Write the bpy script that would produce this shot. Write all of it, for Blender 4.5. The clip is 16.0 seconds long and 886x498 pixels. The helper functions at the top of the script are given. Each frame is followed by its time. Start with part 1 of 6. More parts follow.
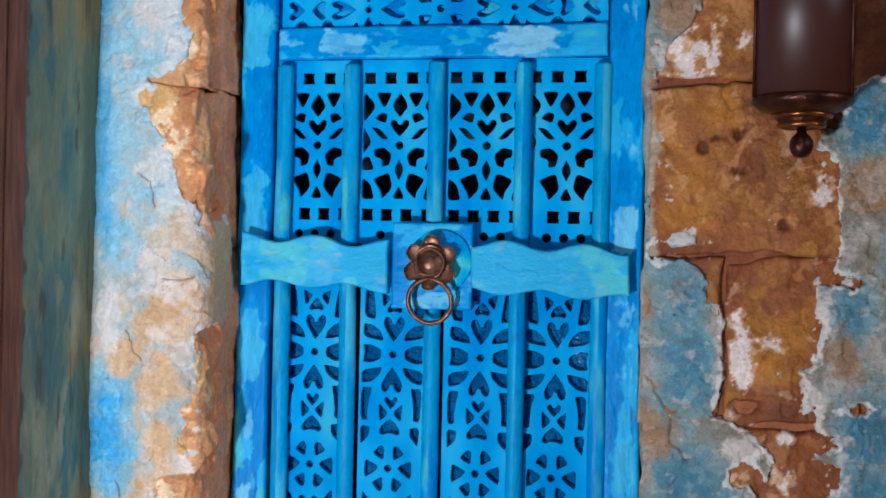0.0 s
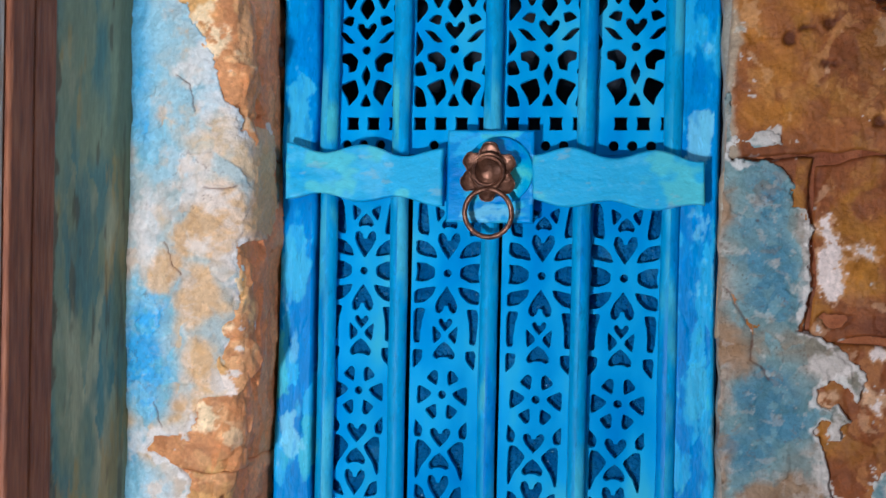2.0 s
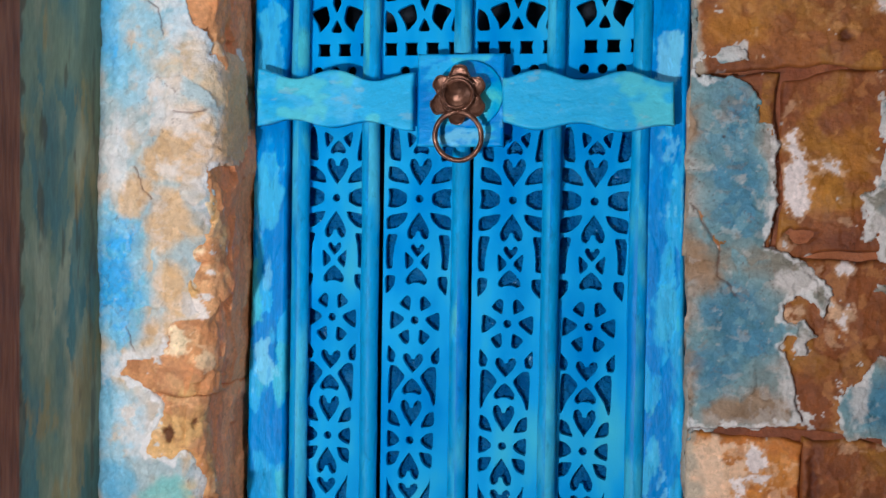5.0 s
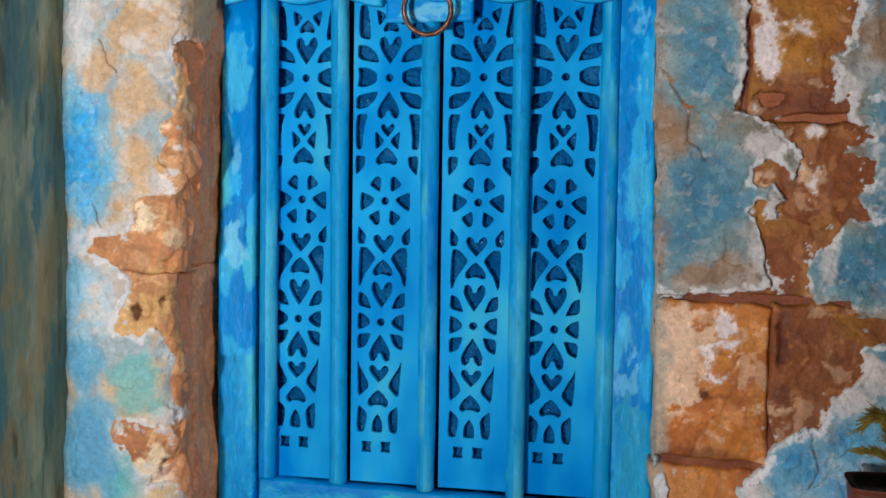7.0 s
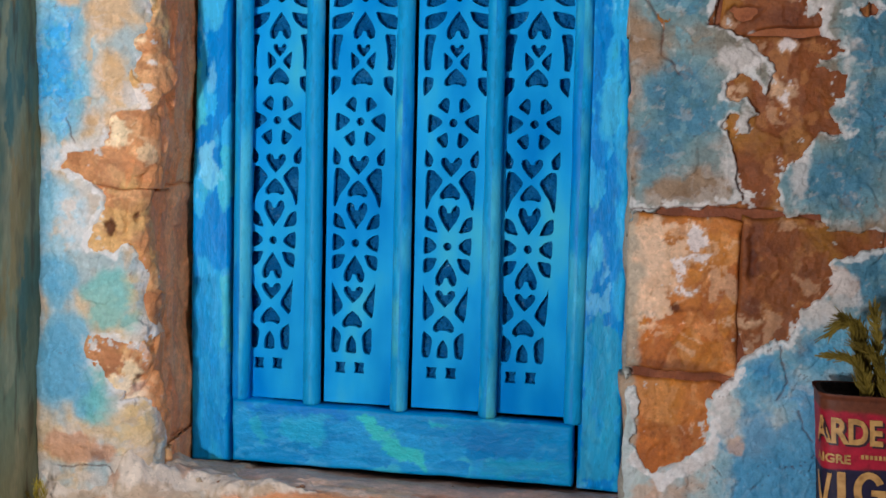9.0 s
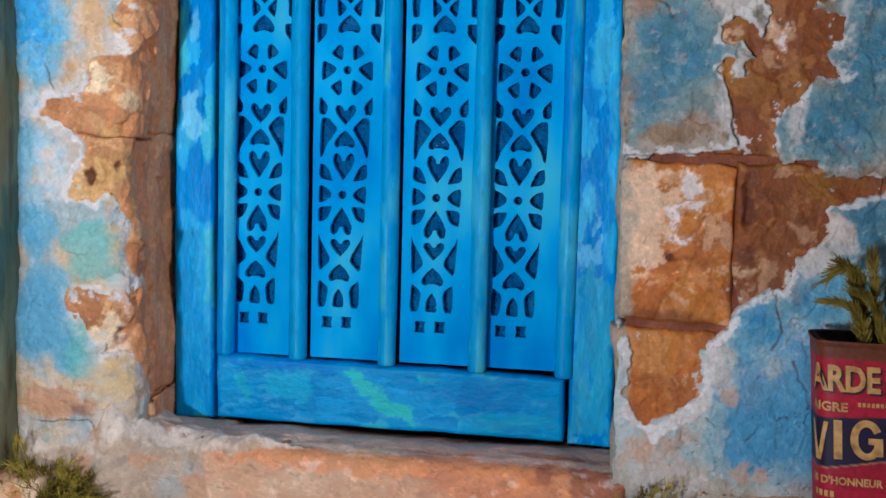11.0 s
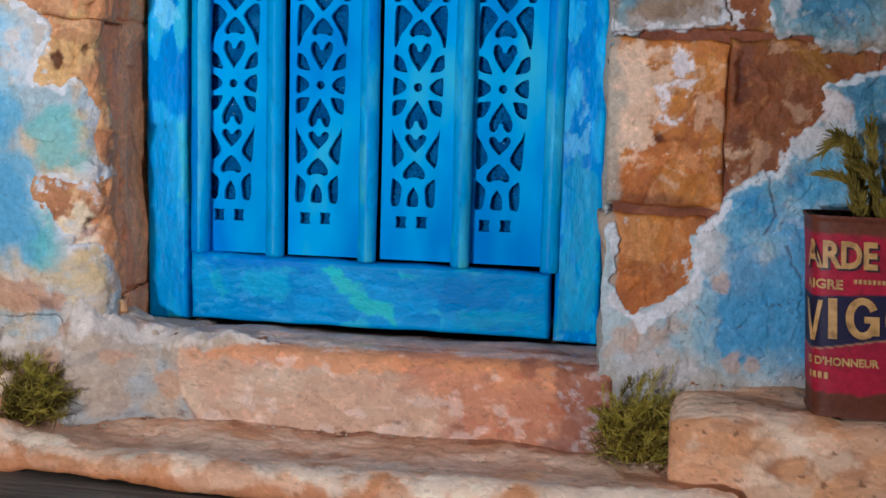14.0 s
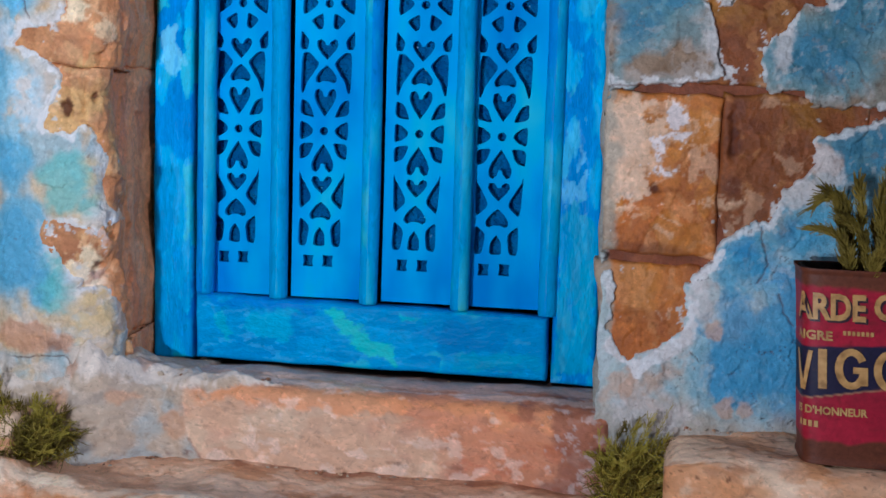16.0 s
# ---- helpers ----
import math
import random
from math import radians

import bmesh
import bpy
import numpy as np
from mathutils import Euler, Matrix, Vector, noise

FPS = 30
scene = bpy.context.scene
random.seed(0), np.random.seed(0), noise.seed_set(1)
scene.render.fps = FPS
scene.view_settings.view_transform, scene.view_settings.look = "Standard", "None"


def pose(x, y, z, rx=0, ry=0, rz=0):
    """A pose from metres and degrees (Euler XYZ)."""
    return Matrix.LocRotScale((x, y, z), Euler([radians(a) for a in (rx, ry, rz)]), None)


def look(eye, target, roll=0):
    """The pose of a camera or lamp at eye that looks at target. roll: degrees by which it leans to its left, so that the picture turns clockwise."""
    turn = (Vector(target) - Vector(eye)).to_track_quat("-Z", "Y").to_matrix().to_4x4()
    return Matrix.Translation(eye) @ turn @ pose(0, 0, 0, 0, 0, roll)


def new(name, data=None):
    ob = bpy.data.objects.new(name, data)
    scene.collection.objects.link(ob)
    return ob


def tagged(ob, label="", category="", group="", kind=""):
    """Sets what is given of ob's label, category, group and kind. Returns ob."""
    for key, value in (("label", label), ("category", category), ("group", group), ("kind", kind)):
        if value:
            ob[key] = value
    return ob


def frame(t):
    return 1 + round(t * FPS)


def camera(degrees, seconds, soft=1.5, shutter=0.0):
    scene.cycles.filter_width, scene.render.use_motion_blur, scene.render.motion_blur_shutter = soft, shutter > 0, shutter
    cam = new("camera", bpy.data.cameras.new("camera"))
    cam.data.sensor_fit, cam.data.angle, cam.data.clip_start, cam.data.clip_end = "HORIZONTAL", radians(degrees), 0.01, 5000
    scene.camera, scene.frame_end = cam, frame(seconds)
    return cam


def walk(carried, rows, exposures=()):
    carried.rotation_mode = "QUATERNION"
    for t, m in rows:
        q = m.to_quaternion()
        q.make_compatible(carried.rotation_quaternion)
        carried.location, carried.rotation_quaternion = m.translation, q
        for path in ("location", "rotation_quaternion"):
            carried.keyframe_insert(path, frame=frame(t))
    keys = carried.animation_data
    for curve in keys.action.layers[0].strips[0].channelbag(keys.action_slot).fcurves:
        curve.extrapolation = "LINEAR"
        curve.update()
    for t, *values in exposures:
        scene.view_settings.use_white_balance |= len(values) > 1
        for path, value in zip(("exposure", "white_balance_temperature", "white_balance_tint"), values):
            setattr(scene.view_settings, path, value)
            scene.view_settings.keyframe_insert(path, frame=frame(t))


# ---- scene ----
cam = camera(42.5, 16.0, 1.6)
METRES, EYE, TILT, LEAN, TURN = 0.135, 0.180, 0.0, -1.2, 11.0
ROWS = [
    (0.0, 0.0, 0.0, 0.0, 0.0, 0.0, -0.0),
    (0.5, -0.0209, -0.0, 0.0089, 0.37, 0.08, -0.05),
    (1.0, -0.0462, 0.06, -0.0311, 0.82, -0.12, -0.1),
    (1.5, -0.054, 0.1296, -0.089, 1.35, -0.56, -0.1),
    (2.0, -0.0452, 0.1408, -0.1251, 1.65, -0.94, -0.03),
    (2.5, -0.0245, 0.147, -0.157, 1.82, -1.27, 0.05),
    (3.0, -0.0022, 0.1327, -0.1635, 1.81, -1.42, 0.13),
    (3.5, 0.0035, 0.1299, -0.1495, 1.94, -1.44, 0.18),
    (6.0, 0.0236, 0.1559, -0.3084, 1.93, -3.04, 0.4),
    (6.5, 0.0274, 0.1639, -0.3549, 1.69, -3.4, 0.4),
    (7.0, 0.0473, 0.1478, -0.3782, 1.4, -3.6, 0.4),
    (7.5, 0.0497, 0.1539, -0.444, 0.99, -3.98, 0.34),
    (8.0, 0.0603, 0.1398, -0.4812, 0.63, -4.18, 0.21),
    (8.5, 0.0542, 0.1312, -0.4859, 0.38, -4.36, 0.03),
    (11.0, 0.0482, 0.1681, -0.5438, -0.37, -5.36, -0.21),
    (11.5, 0.0607, 0.1946, -0.5962, -0.79, -5.88, -0.07),
    (12.0, 0.0729, 0.2158, -0.6543, -1.02, -6.45, 0.0),
    (12.5, 0.0715, 0.2277, -0.6787, -0.98, -6.8, -0.02),
    (13.0, 0.0703, 0.2256, -0.6821, -0.95, -7.02, -0.09),
    (13.5, 0.0697, 0.2256, -0.6872, -0.87, -7.0, -0.19),
    (14.0, 0.0645, 0.2211, -0.6813, -0.81, -6.85, -0.3),
    (14.5, 0.0553, 0.2059, -0.655, -0.75, -6.6, -0.4),
    (15.0, 0.0546, 0.2022, -0.6546, -0.87, -6.44, -0.49),
    (15.5, 0.0559, 0.2065, -0.6435, -0.87, -6.26, -0.54),
    (16.0, 0.0613, 0.1852, -0.6282, -0.85, -6.1, -0.55),
]
walk(cam, [(t, pose(0.0575, -0.2857, EYE, TILT, LEAN, TURN) @ pose(METRES * x, METRES * y, METRES * z, 90 + pitch, roll, yaw)) for t, x, y, z, yaw, pitch, roll in ROWS],
     [(0.0, -0.52, 5620, 10), (3.5, -0.52, 5720, 10), (6.0, -0.56, 5820, 9), (8.5, -0.6, 5950, 10), (11.0, -0.58, 5540, 10), (12.5, -0.59, 5800, 14), (13.5, -0.6, 5400, 12), (14.5, -0.64, 5270, 10), (16.0, -0.64, 5030, 9)])


# ---- light ----
def lin(r, g, b):
    """Linear colour from 0-255 display values."""
    return np.array([(c / 255 / 12.92) if c <= 10 else ((c / 255 + 0.055) / 1.055) ** 2.4 for c in (r, g, b)])


world = bpy.data.worlds.new("room")
scene.world = world
world.use_nodes = True
world.node_tree.nodes["Background"].inputs["Color"].default_value = (0.86, 0.93, 1.0, 1)
world.node_tree.nodes["Background"].inputs["Strength"].default_value = 0.055

lamp_data = bpy.data.lights.new("lamp", "AREA")
lamp_data.shape, lamp_data.size, lamp_data.size_y, lamp_data.energy, lamp_data.color = "RECTANGLE", 0.020, 0.022, 0.86, (1.0, 0.96, 0.90)
lamp = new("lamp", lamp_data)
lamp_data.spread = math.radians(130)
lamp.matrix_world = look((-0.075, -0.34, 0.06), (0.0, 0.0, 0.30))
# soft fill added on the right for the pillar's reveal; no window is known
right_fill_data = bpy.data.lights.new("window_light", "AREA")
right_fill_data.shape, right_fill_data.size, right_fill_data.size_y, right_fill_data.energy, right_fill_data.color = "RECTANGLE", 0.28, 0.30, 3.6, (0.95, 0.97, 1.0)
window_light = new("window_light", right_fill_data)
window_light.matrix_world = look((0.76, -0.31, 0.44), (-0.05, 0.0, 0.10))

room_data = bpy.data.lights.new("room_lamp", "AREA")
room_data.shape, room_data.size, room_data.size_y, room_data.energy, room_data.color = "RECTANGLE", 0.09, 0.50, 1.6, (1.0, 0.97, 0.93)
room_lamp = new("room_lamp", room_data)
room_lamp.matrix_world = look((0.0, -0.74, 0.70), (0.03, 0.0, 0.12))


# ---- noise, in millimetres ----
def lattice(ix, iy, seed):
    h = (ix.astype(np.int64) * 374761393 + iy.astype(np.int64) * 668265263 + seed * 974634777) & 0xFFFFFFFF
    h = ((h ^ (h >> 13)) * 1274126177) & 0xFFFFFFFF
    return ((h ^ (h >> 16)) & 0xFFFF) / 65535.0


def vnoise(x, y, seed=0):
    ix, iy = np.floor(x), np.floor(y)
    fx, fy = x - ix, y - iy
    fx, fy = fx * fx * (3 - 2 * fx), fy * fy * (3 - 2 * fy)
    a, b = lattice(ix, iy, seed), lattice(ix + 1, iy, seed)
    c, d = lattice(ix, iy + 1, seed), lattice(ix + 1, iy + 1, seed)
    return (a + (b - a) * fx) * (1 - fy) + (c + (d - c) * fx) * fy


def fbm(x, y, size, octaves=4, seed=0, stretch=1.0):
    """Fractal noise about 0, of about -1 to 1; size: the largest patches, in mm; stretch: longer along y."""
    total, amp, norm = 0.0, 1.0, 0.0
    for k in range(octaves):
        f = 2.03 ** k / size
        total = total + amp * (vnoise(x * f + 17.3 * k, y * f / stretch + 9.1 * k, seed + 7 * k) * 2 - 1)
        norm += amp
        amp *= 0.55
    return total / norm * 1.6


def step(v, a, b):
    k = np.clip((v - a) / (b - a), 0, 1)
    return k * k * (3 - 2 * k)


def blobs(x, z, shapes, power=2.6):
    """The largest inside distance, in mm, to a set of rounded shapes (centre x, z, half width, half height)."""
    best = np.full(np.shape(x), -99.0)
    for cx, cz, rx, rz in shapes:
        d = 1 - ((np.abs(x - cx) / rx) ** power + (np.abs(z - cz) / rz) ** power) ** (1 / power)
        best = np.maximum(best, d * min(rx, rz))
    return best


def mix(col, other, mask):
    m = np.asarray(mask)[..., None]
    return col * (1 - m) + np.asarray(other) * m


def flat(x, colour):
    return np.ones(np.shape(x) + (3,)) * np.asarray(colour)


# ---- materials ----
def nodes_of(name):
    mat = bpy.data.materials.new(name)
    mat.use_nodes = True
    nt = mat.node_tree
    return mat, nt.nodes, nt.links, nt.nodes["Principled BSDF"]


def add_bump(nodes, links, bsdf, coord, layers):
    """layers: (noise scale, depth in metres)."""
    last = None
    for scale, depth in layers:
        tex = nodes.new("ShaderNodeTexNoise")
        tex.inputs["Scale"].default_value, tex.inputs["Detail"].default_value = scale, 4
        links.new(coord, tex.inputs["Vector"])
        bump = nodes.new("ShaderNodeBump")
        bump.inputs["Distance"].default_value = depth
        links.new(tex.outputs["Fac"], bump.inputs["Height"])
        if last:
            links.new(last, bump.inputs["Normal"])
        last = bump.outputs["Normal"]
    links.new(last, bsdf.inputs["Normal"])


def painted(name, rough=(0.45, 0.75), layers=((900, 0.0004), (3500, 0.0002)), grain=0.16, stretch=(1, 1, 1), spec=0.4, grain_scale=1600, mottle=0.0):
    """A surface whose colours are in the mesh's own paint attribute, with grain and relief."""
    mat, nodes, links, bsdf = nodes_of(name)
    attr = nodes.new("ShaderNodeAttribute")
    attr.attribute_name = "paint"
    tc = nodes.new("ShaderNodeTexCoord")
    mp = nodes.new("ShaderNodeMapping")
    mp.inputs["Scale"].default_value = stretch
    links.new(tc.outputs["Object"], mp.inputs["Vector"])
    n = nodes.new("ShaderNodeTexNoise")
    n.inputs["Scale"].default_value, n.inputs["Detail"].default_value = grain_scale, 5
    links.new(mp.outputs["Vector"], n.inputs["Vector"])
    rng = nodes.new("ShaderNodeMapRange")
    rng.inputs["From Min"].default_value, rng.inputs["From Max"].default_value = 0.3, 0.7
    rng.inputs["To Min"].default_value, rng.inputs["To Max"].default_value = 1 - grain, 1 + grain
    links.new(n.outputs["Fac"], rng.inputs["Value"])
    mul = nodes.new("ShaderNodeVectorMath")
    mul.operation = "SCALE"
    links.new(attr.outputs["Color"], mul.inputs[0])
    links.new(rng.outputs["Result"], mul.inputs["Scale"])
    colour = mul.outputs["Vector"]
    if mottle:
        # sharp-edged dabs, lighter and darker, laid over the grain
        for scale, low, high, gain, seed in ((330, 0.56, 0.60, 1 + mottle, 3.0), (420, 0.57, 0.62, 1 - mottle, 11.0), (1100, 0.60, 0.64, 1 - 1.5 * mottle, 23.0), (900, 0.60, 0.64, 1 + 1.2 * mottle, 41.0)):
            dab = nodes.new("ShaderNodeTexNoise")
            dab.inputs["Scale"].default_value, dab.inputs["Detail"].default_value, dab.inputs["Roughness"].default_value = scale, 6, 0.62
            dab.inputs["Distortion"].default_value = 0.6
            off = nodes.new("ShaderNodeVectorMath")
            off.inputs[1].default_value = (seed, seed * 0.7, seed * 1.3)
            links.new(mp.outputs["Vector"], off.inputs[0])
            links.new(off.outputs["Vector"], dab.inputs["Vector"])
            lim = nodes.new("ShaderNodeMapRange")
            lim.inputs["From Min"].default_value, lim.inputs["From Max"].default_value = low, high
            lim.inputs["To Min"].default_value, lim.inputs["To Max"].default_value = 1.0, gain
            links.new(dab.outputs["Fac"], lim.inputs["Value"])
            tone = nodes.new("ShaderNodeVectorMath")
            tone.operation = "SCALE"
            links.new(colour, tone.inputs[0])
            links.new(lim.outputs["Result"], tone.inputs["Scale"])
            colour = tone.outputs["Vector"]
    links.new(colour, bsdf.inputs["Base Color"])
    r2 = nodes.new("ShaderNodeMapRange")
    r2.inputs["To Min"].default_value, r2.inputs["To Max"].default_value = rough
    n2 = nodes.new("ShaderNodeTexNoise")
    n2.inputs["Scale"].default_value = 260
    links.new(mp.outputs["Vector"], n2.inputs["Vector"])
    links.new(n2.outputs["Fac"], r2.inputs["Value"])
    links.new(r2.outputs["Result"], bsdf.inputs["Roughness"])
    bsdf.inputs["Specular IOR Level"].default_value = spec
    add_bump(nodes, links, bsdf, mp.outputs["Vector"], layers)
    return mat


def ramped(name, stops, scale, rough, layers, stretch=(1, 1, 1), metal=0.0, spec=0.4, detail=5):
    """A procedural colour from noise. stops: (position, linear colour)."""
    mat, nodes, links, bsdf = nodes_of(name)
    tc = nodes.new("ShaderNodeTexCoord")
    mp = nodes.new("ShaderNodeMapping")
    mp.inputs["Scale"].default_value = stretch
    links.new(tc.outputs["Object"], mp.inputs["Vector"])
    n = nodes.new("ShaderNodeTexNoise")
    n.inputs["Scale"].default_value, n.inputs["Detail"].default_value = scale, detail
    links.new(mp.outputs["Vector"], n.inputs["Vector"])
    ramp = nodes.new("ShaderNodeValToRGB")
    els = ramp.color_ramp.elements
    while len(els) < len(stops):
        els.new(0.5)
    for el, (at, col) in zip(els, stops):
        el.position, el.color = at, (*col, 1)
    links.new(n.outputs["Fac"], ramp.inputs["Fac"])
    links.new(ramp.outputs["Color"], bsdf.inputs["Base Color"])
    bsdf.inputs["Roughness"].default_value, bsdf.inputs["Metallic"].default_value = rough, metal
    bsdf.inputs["Specular IOR Level"].default_value = spec
    add_bump(nodes, links, bsdf, mp.outputs["Vector"], layers)
    return mat


STONE = painted("painted_stone", (0.4, 0.75), ((420, 0.00025), (1500, 0.0002), (4200, 0.00008)), 0.13, (1, 1, 1), 0.3, 900, 0.14)
LEDGE = painted("worn_sill_stone", (0.45, 0.75), ((300, 0.0002), (1300, 0.00018), (4200, 0.00003)), 0.07, (0.7, 1, 1), 0.3, 900, 0.14)
PLASTER = painted("painted_plaster", (0.4, 0.7), ((500, 0.0002), (2000, 0.00018), (5000, 0.00005)), 0.08, (1, 1, 1), 0.3, 900, 0.1)
BLUE = painted("blue_brushed_paint", (0.3, 0.55), ((500, 0.00012), (2200, 0.0001)), 0.06, (1, 1, 0.3), 0.14, 1000, 0.12)
BLUE_FLAT = painted("blue_brushed_paint_level", (0.3, 0.55), ((500, 0.00012), (2200, 0.0001)), 0.04, (0.6, 1, 1), 0.14, 900, 0.08)
GREEN = painted("green_weathered_board", (0.5, 0.8), ((500, 0.0003), (2600, 0.00015)), 0.12, (1, 1, 0.25))
WOOD = ramped("bare_brown_wood", ((0.3, lin(98, 54, 34)), (0.5, lin(126, 72, 46)), (0.72, lin(146, 92, 62))), 700, 0.6, ((1400, 0.0003),), (1, 1, 0.12))
WHITE_WOOD = ramped("worn_white_wood", ((0.3, lin(120, 108, 98)), (0.5, lin(168, 160, 150)), (0.75, lin(204, 198, 190))), 1100, 0.65, ((1500, 0.0004),), (1, 1, 0.1))
BASE = ramped("grey_stained_wood", ((0.3, lin(58, 54, 48)), (0.55, lin(92, 86, 76)), (0.75, lin(112, 104, 92))), 700, 0.55, ((1200, 0.0002),), (0.06, 1, 1))
FRET = ramped("blue_fretwork_paint", ((0.32, lin(16, 128, 208)), (0.45, lin(32, 150, 220)), (0.56, lin(44, 166, 228)), (0.7, lin(76, 188, 218))), 60, 0.58, ((700, 0.00012), (3000, 0.00005)), (1, 1, 0.45), 0, 0.05, 3)
BLUE_DAB = ramped("sea_green_dabbed_paint", ((0.35, lin(0, 118, 214)), (0.5, lin(30, 170, 214)), (0.62, lin(92, 204, 200))), 130, 0.42, ((700, 0.0003),), (1, 1, 1), 0, 0.25)
FILM = ramped("slate_blue_glossy_film", ((0.3, lin(16, 86, 146)), (0.6, lin(30, 108, 166)), (0.8, lin(60, 132, 180))), 160, 0.07, ((160, 0.0010), (800, 0.0024)), (1, 1, 1), 0, 0.36)
# dark colour that stands in for unlit space, as behind the open fretwork
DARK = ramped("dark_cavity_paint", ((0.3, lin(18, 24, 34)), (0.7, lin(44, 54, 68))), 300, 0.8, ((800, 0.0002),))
BRONZE = ramped("aged_copper", ((0.3, lin(58, 36, 28)), (0.5, lin(104, 68, 52)), (0.72, lin(142, 100, 80))), 420, 0.33, ((900, 0.00015), (3000, 0.00006)), (1, 1, 1), 0.6)
RUST = ramped("dark_rusted_metal", ((0.3, lin(38, 16, 10)), (0.55, lin(66, 30, 18)), (0.75, lin(98, 50, 30))), 350, 0.35, ((900, 0.0002),), (1, 1, 1), 0.6)
BRASS = ramped("tarnished_brass", ((0.3, lin(96, 50, 22)), (0.7, lin(168, 104, 52))), 400, 0.3, ((900, 0.0001),), (1, 1, 1), 0.85)
MOSS = ramped("dry_moss", ((0.25, lin(122, 106, 22)), (0.5, lin(168, 148, 46)), (0.75, lin(202, 180, 84))), 300, 0.8, ((2000, 0.0001),))
MOSS_DARK = ramped("dark_moss", ((0.25, lin(78, 60, 12)), (0.5, lin(110, 92, 22)), (0.75, lin(138, 116, 40))), 300, 0.8, ((2000, 0.0001),))
SPRIG = ramped("olive_sprig", ((0.25, lin(80, 66, 14)), (0.5, lin(120, 100, 28)), (0.75, lin(152, 128, 48))), 300, 0.7, ((2000, 0.0001),))
SOIL = ramped("dark_soil", ((0.3, lin(18, 12, 8)), (0.7, lin(44, 30, 20))), 900, 0.9, ((1200, 0.001),))
TIN = painted("printed_tin", (0.45, 0.65), ((120, 0.0001), (1500, 0.00004)), 0.14, (1, 1, 1), 0.25, 900, 0.12)
INK = ramped("dark_print", ((0.3, lin(40, 18, 30)), (0.7, lin(58, 26, 38))), 500, 0.5, ((900, 0.00005),))
LETTER = ramped("cream_print", ((0.3, lin(146, 104, 54)), (0.5, lin(192, 142, 80)), (0.7, lin(208, 162, 100))), 500, 0.5, ((900, 0.00005),))
TABLE = ramped("plain_tabletop", ((0.3, lin(120, 112, 104)), (0.7, lin(150, 142, 132))), 60, 0.6, ((400, 0.0001),))

glass_mat, _, _, gb = nodes_of("smoked_brown_glass")
gb.inputs["Base Color"].default_value = (*lin(88, 43, 34), 1)
gb.inputs["Roughness"].default_value, gb.inputs["IOR"].default_value = 0.42, 1.5
gb.inputs["Transmission Weight"].default_value = 0.55


# ---- making meshes; all sizes below are in millimetres ----
MM = 0.001


def link_mesh(name, verts, faces, material, parent=None, label="", colours=None, smooth=True):
    me = bpy.data.meshes.new(name)
    me.from_pydata((np.asarray(verts, float) * MM).tolist(), [], faces)
    me.materials.append(material)
    if colours is not None:
        attr = me.color_attributes.new("paint", "FLOAT_COLOR", "POINT")
        rgba = np.ones((len(verts), 4), np.float32)
        rgba[:, :3] = np.clip(colours, 0.002, 0.95)
        attr.data.foreach_set("color", rgba.ravel())
    if smooth:
        me.polygons.foreach_set("use_smooth", np.ones(len(me.polygons), bool))
    me.update()
    ob = new(name, me)
    if parent:
        ob.parent = parent
    if label:
        tagged(ob, label)
    return ob


def part(name, bm, material, parent=None, label="", smooth=True):
    bm.verts.index_update()
    verts = [tuple(v.co) for v in bm.verts]
    faces = [[v.index for v in f.verts] for f in bm.faces]
    bm.free()
    return link_mesh(name, verts, faces, material, parent, label, None, smooth)


def thing(name, label, category, kind="", group="", at=(0, 0, 0)):
    ob = new(name)
    ob.empty_display_size = 0.01
    ob.location = [c * MM for c in at]
    return tagged(ob, label, category, group, kind)


def grid_faces(n, m):
    i = np.arange((n - 1) * (m - 1))
    a = (i // (m - 1)) * m + i % (m - 1)
    return np.stack([a, a + 1, a + m + 1, a + m], 1)


def sheet(name, X, Y, Z, colours, material, parent=None, label="", keep=None, back=None):
    """A mesh from grids of places, rows along the first index. back: the y to which its rim is drawn back, so that it is solid."""
    if back is not None:
        X, Z, Y = np.pad(X, 1, "edge"), np.pad(Z, 1, "edge"), np.pad(Y, 1, constant_values=back)
        colours = np.pad(colours, ((1, 1), (1, 1), (0, 0)), "edge")
    n, m = X.shape
    faces = grid_faces(n, m)
    if keep is not None:
        if back is not None:
            keep = np.pad(keep, 1, "edge")
        flag = keep.ravel()[faces].any(1)
        faces = faces[flag]
    faces = faces.tolist()
    if back is not None:
        faces += [[j + 1, j, (n - 1) * m + j, (n - 1) * m + j + 1] for j in range(m - 1)]
    return link_mesh(name, np.stack([X.ravel(), Y.ravel(), Z.ravel()], 1), faces, material, parent, label, colours.reshape(-1, 3))


